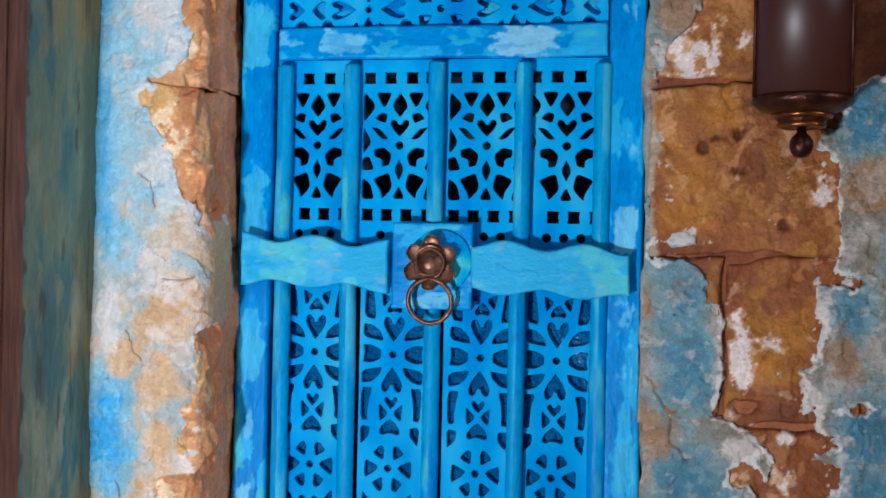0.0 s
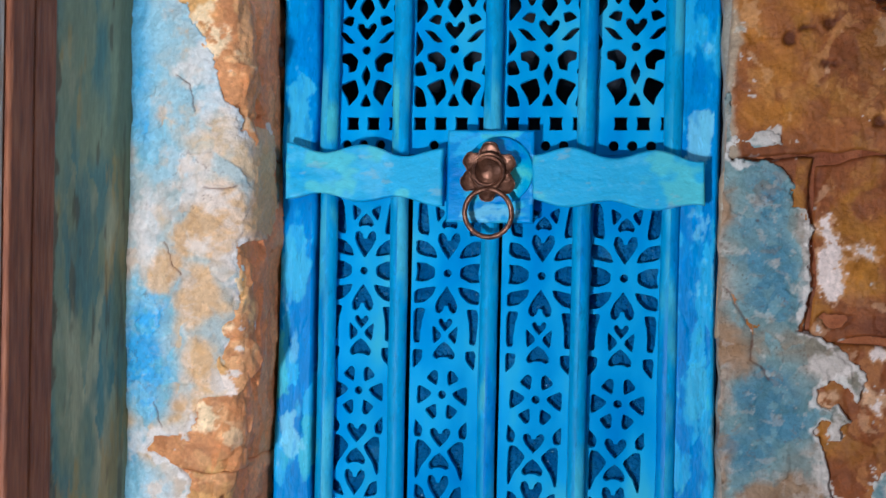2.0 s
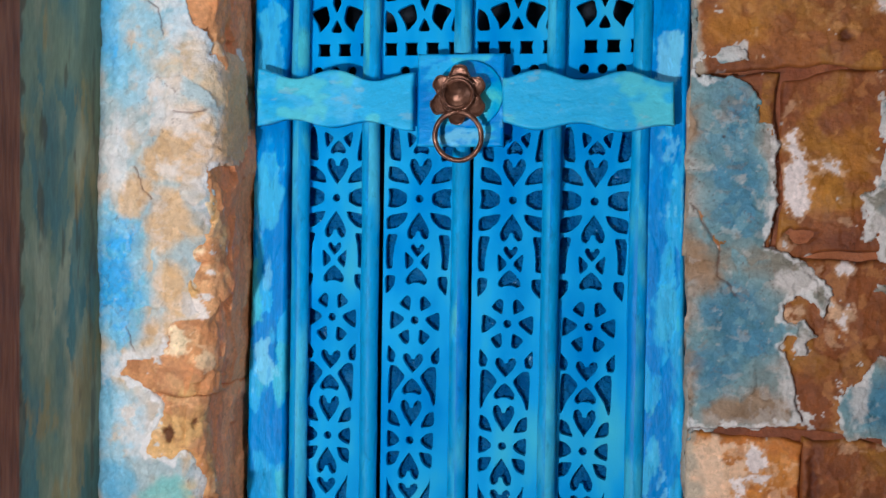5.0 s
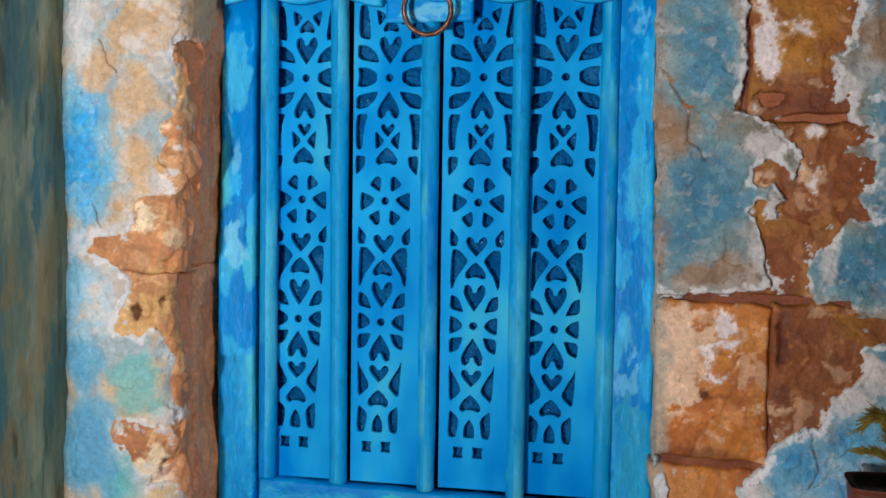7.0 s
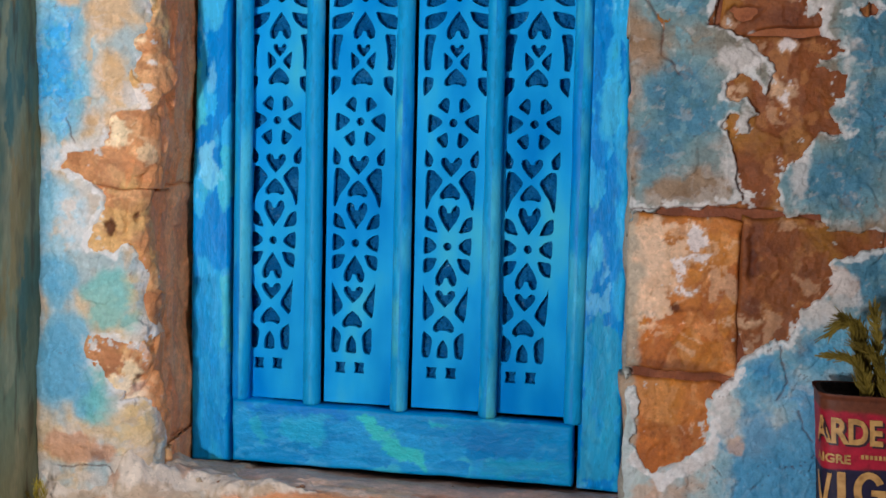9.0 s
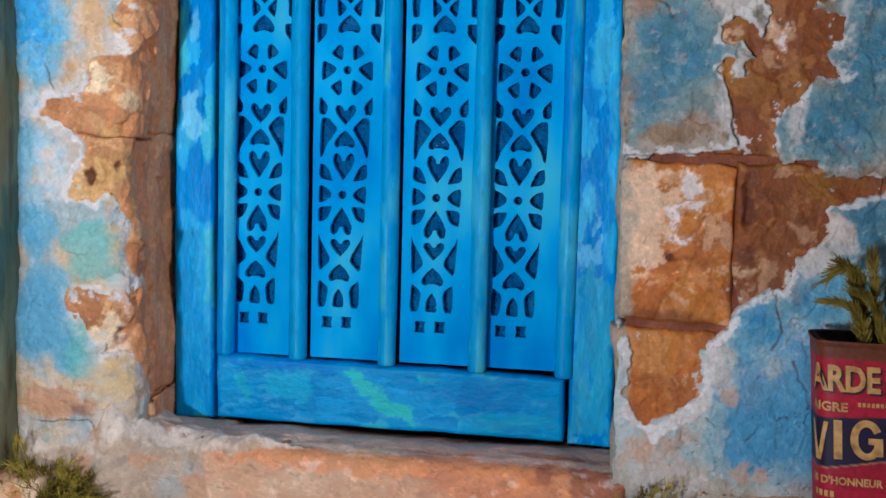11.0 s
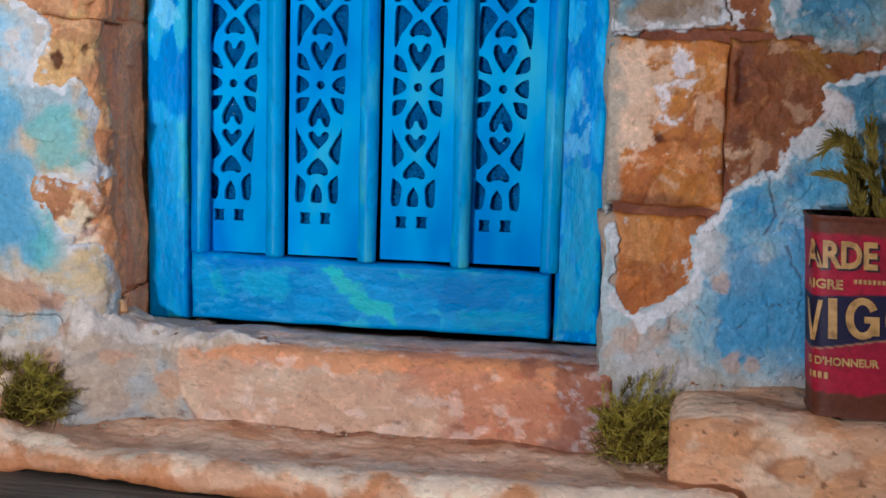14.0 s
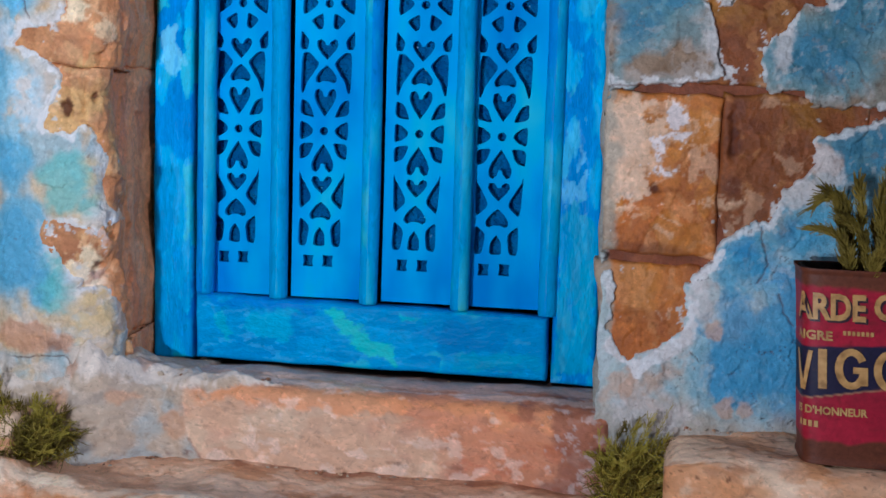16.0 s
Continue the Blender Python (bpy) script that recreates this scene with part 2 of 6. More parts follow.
def slab(name, x0, x1, z0, z1, front, depth, paint, material, parent=None, label="", res=0.5, rounding=0.8, relief=None, wobble=0.15, low=None, high=None, seed=0):
    """A board or block that faces -y: rounded, uneven edges, a relief and a painted colour. low, high: its lower and upper edge by x."""
    nx, nz = max(int((x1 - x0) / res), 4), max(int((z1 - z0) / res), 4)
    u, v = np.meshgrid(np.linspace(0, 1, nx), np.linspace(0, 1, nz))
    X = x0 + (x1 - x0) * u
    lo = low(X) if low else z0
    hi = high(X) if high else z1
    Z = lo + (hi - lo) * v
    X = X + wobble * fbm(Z, Z * 0 + seed, 14, 3, seed) * np.abs(2 * u - 1) ** 3
    Z = Z + wobble * fbm(X, X * 0 + seed, 14, 3, seed + 5) * np.abs(2 * v - 1) ** 3
    d = np.minimum(np.minimum(u, 1 - u) * (x1 - x0), np.minimum(v, 1 - v) * (hi - lo))
    k = np.clip(rounding - d, 0, rounding)
    Y = front + rounding - np.sqrt(np.maximum(rounding ** 2 - k ** 2, 0))
    if relief:
        Y = Y - relief(X, Z)
    return sheet(name, X, Y, Z, paint(X, Z), material, parent, label, None, front + depth)


def tube(bm, pts, radii, sides=8, cap=True):
    """A round rod along points."""
    rings = []
    pts = [Vector(p) for p in pts]
    for i, p in enumerate(pts):
        way = (pts[min(i + 1, len(pts) - 1)] - pts[max(i - 1, 0)]).normalized()
        a = way.orthogonal().normalized() if not rings else (axis - way * axis.dot(way)).normalized()
        axis = a
        b = way.cross(a)
        r = radii[i] if hasattr(radii, "__len__") else radii
        rings.append([bm.verts.new(p + (a * math.cos(2 * math.pi * k / sides) + b * math.sin(2 * math.pi * k / sides)) * r) for k in range(sides)])
    for ra, rb in zip(rings, rings[1:]):
        for k in range(sides):
            bm.faces.new((ra[k], ra[(k + 1) % sides], rb[(k + 1) % sides], rb[k]))
    if cap:
        bm.faces.new(rings[0][::-1])
        bm.faces.new(rings[-1])
    return bm


def lathe(bm, centre, profile, sides=32, axis="z"):
    """A turned shape; profile: (radius, height along the axis)."""
    rings = []
    for r, h in profile:
        ring = []
        for k in range(sides):
            c, s = math.cos(2 * math.pi * k / sides) * r, math.sin(2 * math.pi * k / sides) * r
            off = (c, s, h) if axis == "z" else (c, -h, s)
            ring.append(bm.verts.new(Vector(centre) + Vector(off)))
        rings.append(ring)
    for ra, rb in zip(rings, rings[1:]):
        for k in range(sides):
            bm.faces.new((ra[k], ra[(k + 1) % sides], rb[(k + 1) % sides], rb[k]))
    bm.faces.new(rings[0][::-1])
    bm.faces.new(rings[-1])
    return bm


def box(bm, x0, x1, y0, y1, z0, z1, bevel=0.4):
    geo = bmesh.ops.create_cube(bm, size=1)
    bmesh.ops.transform(bm, matrix=Matrix.Translation(((x0 + x1) / 2, (y0 + y1) / 2, (z0 + z1) / 2)) @ Matrix.Diagonal((x1 - x0, y1 - y0, z1 - z0, 1)), verts=geo["verts"])
    if bevel:
        bmesh.ops.bevel(bm, geom=[e for e in bm.edges], offset=bevel, segments=2, affect="EDGES", profile=0.5)
    return bm


# ---- the masonry ----
UMBER, RAW = lin(84, 40, 20), lin(236, 228, 222)
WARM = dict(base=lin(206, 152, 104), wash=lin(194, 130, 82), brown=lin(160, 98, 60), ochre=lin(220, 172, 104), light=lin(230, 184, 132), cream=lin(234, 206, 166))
# ochre stone of the right wall, darkened in colour for the dimmer light there
DIM_OCHRE = dict(base=lin(136, 76, 36), wash=lin(128, 68, 30), brown=lin(116, 62, 30), ochre=lin(164, 110, 34), light=lin(170, 112, 62), cream=lin(204, 160, 124))
HONEY = dict(base=lin(152, 91, 44), wash=lin(142, 82, 38), brown=lin(112, 62, 33), ochre=lin(164, 110, 40), light=lin(184, 130, 76), cream=lin(210, 168, 130))
EARTH = dict(base=lin(196, 116, 48), wash=lin(186, 102, 40), brown=lin(152, 84, 40), ochre=lin(202, 128, 46), light=lin(200, 138, 84), cream=lin(228, 184, 146))
# grey plaster, its colours lowered because less light reaches the right wall
DIM_GREY_COAT = dict(base=lin(132, 124, 110), sky=lin(114, 146, 152), azure=lin(66, 120, 146), teal=lin(76, 110, 114), raw=lin(184, 174, 166), tan=lin(152, 114, 80))
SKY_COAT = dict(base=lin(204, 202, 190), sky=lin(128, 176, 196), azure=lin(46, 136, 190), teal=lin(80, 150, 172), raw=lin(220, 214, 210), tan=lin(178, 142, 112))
PALE_COAT = dict(base=lin(206, 178, 144), sky=lin(118, 178, 202), azure=lin(50, 160, 222), teal=lin(100, 172, 184), raw=lin(212, 198, 188), tan=lin(214, 168, 116))


def inside(X, Z, corners, ragged=0.0, seed=0, reach=9.0):
    """How far inside an outline of corners a place lies, in mm, negative outside; ragged: how far its edge strays."""
    p = np.array(corners, float)
    out = np.full(np.shape(X), -reach)
    near = (X > p[:, 0].min() - reach) & (X < p[:, 0].max() + reach) & (Z > p[:, 1].min() - reach) & (Z < p[:, 1].max() + reach)
    x, z = X[near], Z[near]
    if ragged:
        x, z = x + ragged * fbm(x, z, 4.5, 5, seed), z + ragged * fbm(x, z, 4.5, 5, seed + 3)
    best, odd = np.full(x.shape, reach ** 2), np.zeros(x.shape, bool)
    for (ax, az), (bx, bz) in zip(p, np.roll(p, -1, 0)):
        k = np.clip(((x - ax) * (bx - ax) + (z - az) * (bz - az)) / max((bx - ax) ** 2 + (bz - az) ** 2, 1e-9), 0, 1)
        best = np.minimum(best, (x - ax - k * (bx - ax)) ** 2 + (z - az - k * (bz - az)) ** 2)
        if az != bz:
            odd ^= ((az > z) != (bz > z)) & (x < (bx - ax) * (z - az) / (bz - az) + ax)
    out[near] = np.where(odd, 1, -1) * np.sqrt(best)
    return out


def along(X, Z, line, stray=0.5, seed=0):
    """How far a place lies from an open line, in mm; stray: how far the line wavers."""
    x, z = X + stray * fbm(X, Z, 3, 4, seed), Z + stray * fbm(X, Z, 3, 4, seed + 3)
    best = np.full(np.shape(X), 99.0)
    for (ax, az), (bx, bz) in zip(line, line[1:]):
        k = np.clip(((x - ax) * (bx - ax) + (z - az) * (bz - az)) / ((bx - ax) ** 2 + (bz - az) ** 2), 0, 1)
        best = np.minimum(best, np.hypot(x - ax - k * (bx - ax), z - az - k * (bz - az)))
    return best


def knife(X, Z, size, seed, stretch=1.5):
    """Palette-knife strokes: for each place the tone of its stroke (-1 to 1), its tilted height, and how near it lies to the stroke's rim."""
    x, z = X + 0.3 * size * fbm(X, Z, size * 1.4, 4, seed + 50), Z + 0.3 * size * fbm(X, Z, size * 1.4, 4, seed + 51)
    u, v = x / size, z / size / stretch
    iu, iv = np.floor(u), np.floor(v)
    d1, d2 = np.full(np.shape(X), 9.0), np.full(np.shape(X), 9.0)
    tone, height = np.zeros(np.shape(X)), np.zeros(np.shape(X))
    for du in (-1, 0, 1):
        for dv in (-1, 0, 1):
            cu, cv = iu + du, iv + dv
            px, pz = u - cu - lattice(cu, cv, seed), v - cv - lattice(cu, cv, seed + 1)
            d = px * px + pz * pz
            new_best = d < d1
            d2 = np.where(new_best, d1, np.minimum(d2, d))
            tone = np.where(new_best, lattice(cu, cv, seed + 2) * 2 - 1, tone)
            height = np.where(new_best, (lattice(cu, cv, seed + 3) - 0.5) * px * 2 + (lattice(cu, cv, seed + 4) - 0.5) * pz * 2 + lattice(cu, cv, seed + 5) - 0.5, height)
            d1 = np.where(new_best, d, d1)
    return tone, height, 1 - step(np.sqrt(d2) - np.sqrt(d1), 0.0, 0.16)


def stone_paint(seed, light, holes, pal, near=None, brown=0.5, flecks=0.5, amber=()):
    """The colours of a stone: ochre and brown washes laid on with a knife, pale rubbed patches (light), dark pits (holes) and flecks of plaster."""
    def paint(X, Z):
        wx, wz = X + fbm(X, Z, 7, 3, seed + 30) * 2.5, Z + fbm(X, Z, 7, 3, seed + 31) * 2.5
        tone, _, rim = knife(X, Z, 5.0, seed + 60)
        fine, _, rim2 = knife(X, Z, 2.0, seed + 70)
        c = flat(X, pal["base"])
        c = mix(c, pal["wash"], step(fbm(wx, wz, 13, 5, seed) + 0.5 * tone, -0.2, 0.4) * 0.8)
        c = mix(c, pal["brown"], step(fbm(wx, wz, 20, 5, seed + 1) + 0.35 * tone, 0.1 - brown * 0.7, 1.1 - brown * 0.7) * 0.75)
        c = mix(c, pal["ochre"], step(fbm(wx, wz, 12, 4, seed + 3) - 0.4 * tone, 0.1, 0.8) * 0.65)
        c = mix(c, pal["light"], step(fbm(wx, wz, 5, 5, seed + 6) + 0.4 * fine, 0.3, 0.55) * 0.5)
        c = mix(c, pal["brown"], step(fbm(wz, wx, 3, 6, seed + 7, 3), 0.3, 0.6) * 0.45)
        c = mix(c, pal["brown"] * 0.8, rim * step(fbm(X, Z, 6, 3, seed + 9), 0.2, 0.5) * 0.25)
        c = mix(c, pal["cream"], step(fbm(wx, wz, 6, 6, seed + 8), 0.6, 0.68) * 0.45)
        d = blobs(X, Z, light, 2) + fbm(X, Z, 6, 6, seed + 11) * 2.8
        c = mix(c, pal["cream"], step(d, -0.3, 0.8) * step(fbm(X, Z, 3, 5, seed + 12) + 0.3 * fine, -0.4, -0.1) * 0.9)
        c = mix(c, RAW * 0.78, step(d + fbm(X, Z, 3.5, 5, seed + 13) * 2.4, 3.0, 3.4) * 0.3)
        if len(amber):
            c = mix(c, lin(192, 126, 30), step(blobs(X, Z, amber, 2) + fbm(X, Z, 5, 5, seed + 15) * 2.6 + tone, -1.8, 3.0) * 0.42)
        if near is not None:
            f = near(X, Z)
            c = mix(c, RAW * 0.72, step(fbm(X, Z, 2.6, 5, seed + 14) + 0.11 * np.clip(f, -6, 0), flecks + 0.06, flecks + 0.12) * 0.85)
        c = c * (1 + 0.10 * fine + 0.06 * tone)[..., None]
        return mix(c, UMBER, step(blobs(X, Z, holes, 2) + fbm(X, Z, 1.6, 3, seed + 17) * 0.7, -0.3, 0.5) * 0.9)
    return paint


def stone_relief(seed, holes, height=0.8):
    def relief(X, Z):
        h = fbm(X, Z, 18, 4, seed) * height + fbm(X, Z, 4, 4, seed + 2) * 0.25 * height
        _, big, rim = knife(X, Z, 5.0, seed + 60)
        _, small, _ = knife(X, Z, 2.0, seed + 70)
        h = h + 0.32 * height * big + 0.1 * height * small + 0.04 * rim
        ridge = np.abs(fbm(X, Z, 8, 3, seed + 4))
        h = h - 0.25 * height * step(0.06 - ridge, 0, 0.06)
        return h - 0.9 * step(blobs(X, Z, holes, 2) + fbm(X, Z, 1.6, 3, seed + 17) * 0.5, -0.5, 0.5)
    return relief


RIGHT_STONES = [  # x0, x1, z0, z1, front, seed, brown
    (54.2, 97, 219.2, 264, -22.0, 11, -0.1),
    (54.2, 99, 180.0, 218.2, -22.4, 23, -0.1),
    (54.2, 70.8, 141.5, 178.8, -22.0, 31, 0.3),
    (71.8, 101, 141.8, 179.0, -21.9, 43, 0.05),
    (54.2, 98, 104.8, 140.6, -22.0, 57, 0.25),
    (54.2, 77.2, 70.5, 103.6, -22.3, 61, 0.05),
    (78.4, 107, 69.0, 103.4, -21.8, 73, 0.1),
    (54.2, 76, 44.0, 69.2, -22.0, 83, -0.25),
]
RIGHT_LIGHT = [(79, 82.5, 4, 2.4), (57.5, 95, 5.5, 9), (58, 84.5, 5, 4.5), (60, 226, 4, 4), (54, 205, 1.5, 5), (84, 131, 3, 2), (74, 129, 2, 2)]
RIGHT_AMBER = [(57, 208, 4, 8), (64, 197, 4, 6), (69, 212, 5, 4), (63, 189, 6, 3), (80, 155, 7, 5), (86, 162, 5, 7)]
RIGHT_HOLES = [(65.4, 204, 1.3, 1.5), (68.5, 206.3, 2.6, 0.7), (73.5, 207.2, 1.9, 1.1), (73.6, 199, 1.6, 0.8), (83.8, 186.8, 1.7, 1.2), (65, 84.5, 1.1, 0.8), (87, 141.5, 1.8, 1.2), (76, 146, 3.2, 1.6), (79.6, 96, 0.8, 5)]
# red-brown stains at the joints, with the shade of joints and recesses painted in
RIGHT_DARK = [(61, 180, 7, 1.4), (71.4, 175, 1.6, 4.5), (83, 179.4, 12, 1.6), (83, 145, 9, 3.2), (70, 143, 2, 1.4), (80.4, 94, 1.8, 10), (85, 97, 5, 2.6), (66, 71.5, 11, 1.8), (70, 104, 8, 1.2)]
RIGHT_COAT_TOP = [(50, 266), (66, 266), (65.4, 237.5), (62.6, 231.8), (59.5, 228.9), (58.1, 225.4), (58.4, 222.5), (56.2, 222), (50, 223)]
RIGHT_COAT_DOOR = [(50, 190), (55.6, 189.9), (56.7, 185), (63.6, 184.5), (64.2, 182.3), (54.2, 181.1), (56.2, 178.6), (61.2, 179), (65.4, 177), (67, 174), (66.3, 168.6), (69.3, 168.3), (70.7, 163.7), (70.6, 154.8),
                   (69.6, 147.7), (68.7, 143.3), (73, 141.9), (78.5, 139), (79.8, 136.2), (82, 134.5), (80.6, 129.8), (79, 131.9), (76.5, 133.6), (73.4, 132.2), (72.6, 128.8), (73.5, 127.4), (77.2, 127.9), (79.7, 125.3),
                   (78.2, 124.2), (77.2, 121.1), (75.4, 121.3), (75.9, 124.6), (73.9, 125.3), (72.1, 122.2), (73.6, 119.9), (75.1, 115.5), (76.3, 110.2), (77.5, 106.6), (62.8, 105.5), (50, 104.5)]
RIGHT_COAT_FAR = [(130, 226), (101.7, 219.3), (97.6, 216.2), (95.8, 213.1), (94.2, 208.8), (90.3, 207.4), (90.2, 204.1), (93.3, 203.1), (94.6, 198.2), (95, 190.7), (95.7, 182), (95, 177.2), (99.8, 175.1), (98.7, 173.1),
                  (93.5, 173.7), (91.5, 173.6), (90.9, 168.7), (92.1, 164.4), (91.2, 160), (90.5, 155.6), (87.1, 153.9), (89.1, 150.5), (87.8, 144.8), (91.4, 146.6), (91.6, 140.9), (130, 140)]
RIGHT_COAT_MID = [(130, 162), (97, 162), (94, 150), (91.5, 146), (91.5, 141.9), (93.9, 141), (96.1, 138.3), (93.2, 136.4), (89, 134.6), (93.1, 134.2), (96.6, 133.8), (96.4, 129.4), (93.7, 126.2), (96.5, 121.9), (91.9, 122.3), (90.2, 119.7), (88.6, 116.2),
                  (85.9, 115), (84.4, 110.8), (85, 106.9), (87.1, 104.1), (93.8, 104.8), (94.4, 101.8), (130, 101.8)]
RIGHT_COAT_LOW = [(130, 101.5), (109, 100.2), (96, 95.1), (95.2, 88.5), (91.7, 86.5), (89.3, 85.2), (88.8, 81.4), (87.7, 78.7), (84.1, 77.8), (79.7, 74.7), (77.5, 72.7), (76.5, 69), (73.1, 66.4), (71.8, 63.7), (72.7, 59.1),
                  (71.7, 54.9), (67.5, 51.9), (61.3, 48.8), (58.8, 50.1), (57.3, 53.6), (55.3, 54.7), (57.2, 57.1), (56.4, 66.9), (54.5, 66.7), (50, 53), (50, 10), (130, 10)]
RIGHT_FLAKES = [(73.8, 164.8, 2.2, 2.6), (74.6, 156, 2.6, 5.2), (80.8, 160.8, 2.4, 1.6), (68.2, 228, 1.1, 3.6), (63, 232, 1.2, 2.0), (60.5, 226.5, 0.9, 2.6), (62, 223.4, 1.0, 1.6), (63.8, 221, 2.2, 0.8), (65, 226, 1.6, 1.3),
                (67.6, 223.2, 1.2, 1.2), (74, 228.5, 0.9, 0.9), (91.8, 194.5, 1.9, 3.6), (54.6, 193, 1.2, 3), (68.2, 98.5, 2.6, 2.6), (65, 94, 2.2, 3), (69, 95.2, 2.6, 1.2), (64.5, 87.6, 2.6, 1.0), (85, 128, 0.8, 1.4), (84.4, 139.6, 0.9, 0.9)]
RIGHT_BITES = [(54.5, 87, 3.6, 16), (54.5, 206, 2.6, 14), (70.3, 97.6, 1.3, 1.2), (92.5, 138.6, 2.2, 1.5), (97.5, 174.4, 2.6, 1.0), (101, 146.5, 2.4, 0.9)]
RIGHT_BLUE = [(62, 170, 6, 8), (64, 154, 6, 10), (65, 128, 9, 8), (59, 119, 7, 6), (101, 211, 10, 7), (98, 168, 5, 7), (104, 143, 8, 9), (95, 112, 9, 7), (104, 124, 10, 10), (104, 92, 8, 7),
              (84, 70, 6, 5), (96, 76, 8, 5), (84, 48, 10, 8.5), (97, 48, 12, 11), (92, 66, 5, 5)]
LOW_BLUE = [(76.1, 55.1), (80.2, 61), (86.4, 62.9), (92.4, 66.4), (112, 68), (112, 36), (95.3, 36.8), (84.4, 41.4), (79.6, 42.4), (75.2, 49.2)]
UP_BLUE = [(79.5, 72.4), (86.4, 75.8), (90.2, 76.8), (96, 82), (110, 90), (110, 72), (98, 70), (89.1, 69), (82.3, 66), (77.5, 67)]
LOW_PINK = [(57.6, 45.8), (66.4, 48), (72, 49.4), (70.4, 41.4), (62.6, 39.4), (57, 41)]
LOW_RIM = [(58, 51.4), (60, 48.4), (63.1, 47.6), (67.8, 50.4), (72.5, 54), (73.6, 59.1), (74.4, 65.7), (78, 71)]
LOW_SPOTS = [(77.6, 56, 1.8, 1.8), (81.3, 39.6, 1.7, 1.9), (84.2, 39.6, 1.4, 1.3), (97, 91.5, 3.4, 3), (79.4, 84.6, 3.6, 1.8), (61, 43, 1.2, 2.4), (67, 37, 2, 3)]
RIGHT_TAN = [(57, 138, 4, 6), (70.5, 110, 5.5, 5), (97, 158, 5, 6), (55, 118, 1.6, 14), (66, 45, 4, 3), (79, 32, 7, 3), (54, 165, 1.6, 8), (62, 109, 5, 3), (102, 196, 8, 7), (81, 57, 4, 3), (85, 38.5, 5, 1.6), (100, 101.5, 8, 1.8), (60, 234, 6, 6)]
RIGHT_WHITE = [(66, 97, 3.5, 3), (76.5, 136.5, 5.6, 3.0), (80, 131, 1.6, 2.6), (77, 123.5, 3, 3), (66, 51, 7, 1.6), (57.6, 52, 1.8, 3), (75.4, 114, 1.6, 6.5), (92.6, 168, 1.6, 5), (91, 147, 2.6, 5), (88.4, 112, 1.5, 6), (93.5, 103.3, 3, 1),
               (57, 225, 2.4, 3), (69.7, 158, 1.3, 9), (61, 183.5, 4, 1.3), (93, 85, 4, 4), (75, 64, 3, 6), (98, 90, 3, 5), (93, 139.5, 3, 1), (97.5, 131, 1, 3), (72.5, 54.5, 2, 4), (66, 38, 8, 4), (57, 60, 1.2, 7)]
RIGHT_CRACKS = [[(55.5, 152), (58.5, 147), (60.2, 142.5), (60.6, 137), (63.5, 133)], [(54.5, 104.6), (62, 105.2), (70, 105.8), (77, 106.4)], [(86, 77), (87.6, 70), (85.6, 66)], [(90.5, 64), (91.6, 60), (93.6, 57.4)],
                [(54.4, 219), (66, 219.4), (79, 218.4)], [(54.4, 180.2), (68, 179.4), (74, 177.6), (90, 178.2), (96, 180)], [(68.6, 143.6), (80, 141.8), (91, 141.4)], [(54.4, 70), (68, 69.4), (77, 69.8)]]


def right_field(X, Z):
    """How far inside the right-hand plaster a place lies, in mm."""
    f = blobs(X, Z, [(54.0, 150, 1.6, 118)]) + fbm(X, Z, 5, 5, 101) * 0.9
    for k, corners in enumerate((RIGHT_COAT_TOP, RIGHT_COAT_DOOR, RIGHT_COAT_FAR, RIGHT_COAT_MID, RIGHT_COAT_LOW)):
        f = np.maximum(f, inside(X, Z, corners, 0.75, 110 + 9 * k) + 0.25)
    f = np.minimum(f, -(blobs(X, Z, RIGHT_BITES, 2) + fbm(X, Z, 2.8, 5, 108) * 0.9))
    return f


def left_field(X, Z):
    f = np.full(np.shape(X), -9.0)
    for k, corners in enumerate((LEFT_COAT_TOP, LEFT_COAT_MID, LEFT_COAT_LOW)):
        f = np.maximum(f, inside(X, Z, corners, 0.7, 250 + 9 * k) + 0.2)
    return f


def stone_set(parent, stones, light, holes, label):
    for x0, x1, z0, z1, front, seed, brown in stones:
        def paint(X, Z, make=stone_paint(seed, light, holes, EARTH if z1 < 104 and x0 < 76 else HONEY if z0 > 179 else DIM_OCHRE, right_field, brown, 0.42, RIGHT_AMBER)):
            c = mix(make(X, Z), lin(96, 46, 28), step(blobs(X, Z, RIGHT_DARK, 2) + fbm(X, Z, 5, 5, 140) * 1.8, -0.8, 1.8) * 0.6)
            c = mix(c, lin(228, 186, 152), step(inside(X, Z, CREAM_FACE, 1.5, 141) + fbm(X, Z, 3, 5, 142) * 2.6 + fbm(X, Z, 1.2, 4, 145) * 1.2, 0.2, 0.6) * 0.82)
            chips = blobs(X, Z, RIGHT_FLAKES, 2) + fbm(X, Z, 2.8, 5, 102) * 1.5 + fbm(X, Z, 0.9, 4, 143) * 0.9
            c = mix(c, lin(206, 164, 130), step(chips, -0.7, -0.2) * 0.6)
            c = mix(c, lin(226, 210, 206), step(chips, 0.2, 0.45) * 0.85)
            return mix(c, lin(164, 154, 136), step(57.4 - X + 1.8 * fbm(X, Z, 6, 5, 144), 0, 1.6) * 0.75)
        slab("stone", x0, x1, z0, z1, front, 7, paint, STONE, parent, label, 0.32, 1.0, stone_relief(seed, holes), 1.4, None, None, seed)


CREAM_FACE = [(52, 102.2), (58.8, 102.8), (63.4, 99.6), (68.2, 101.3), (68.6, 96.4), (66.8, 94.8), (64.5, 90.8), (63.6, 87), (64.2, 82.7), (58.6, 80.5), (52, 80)]


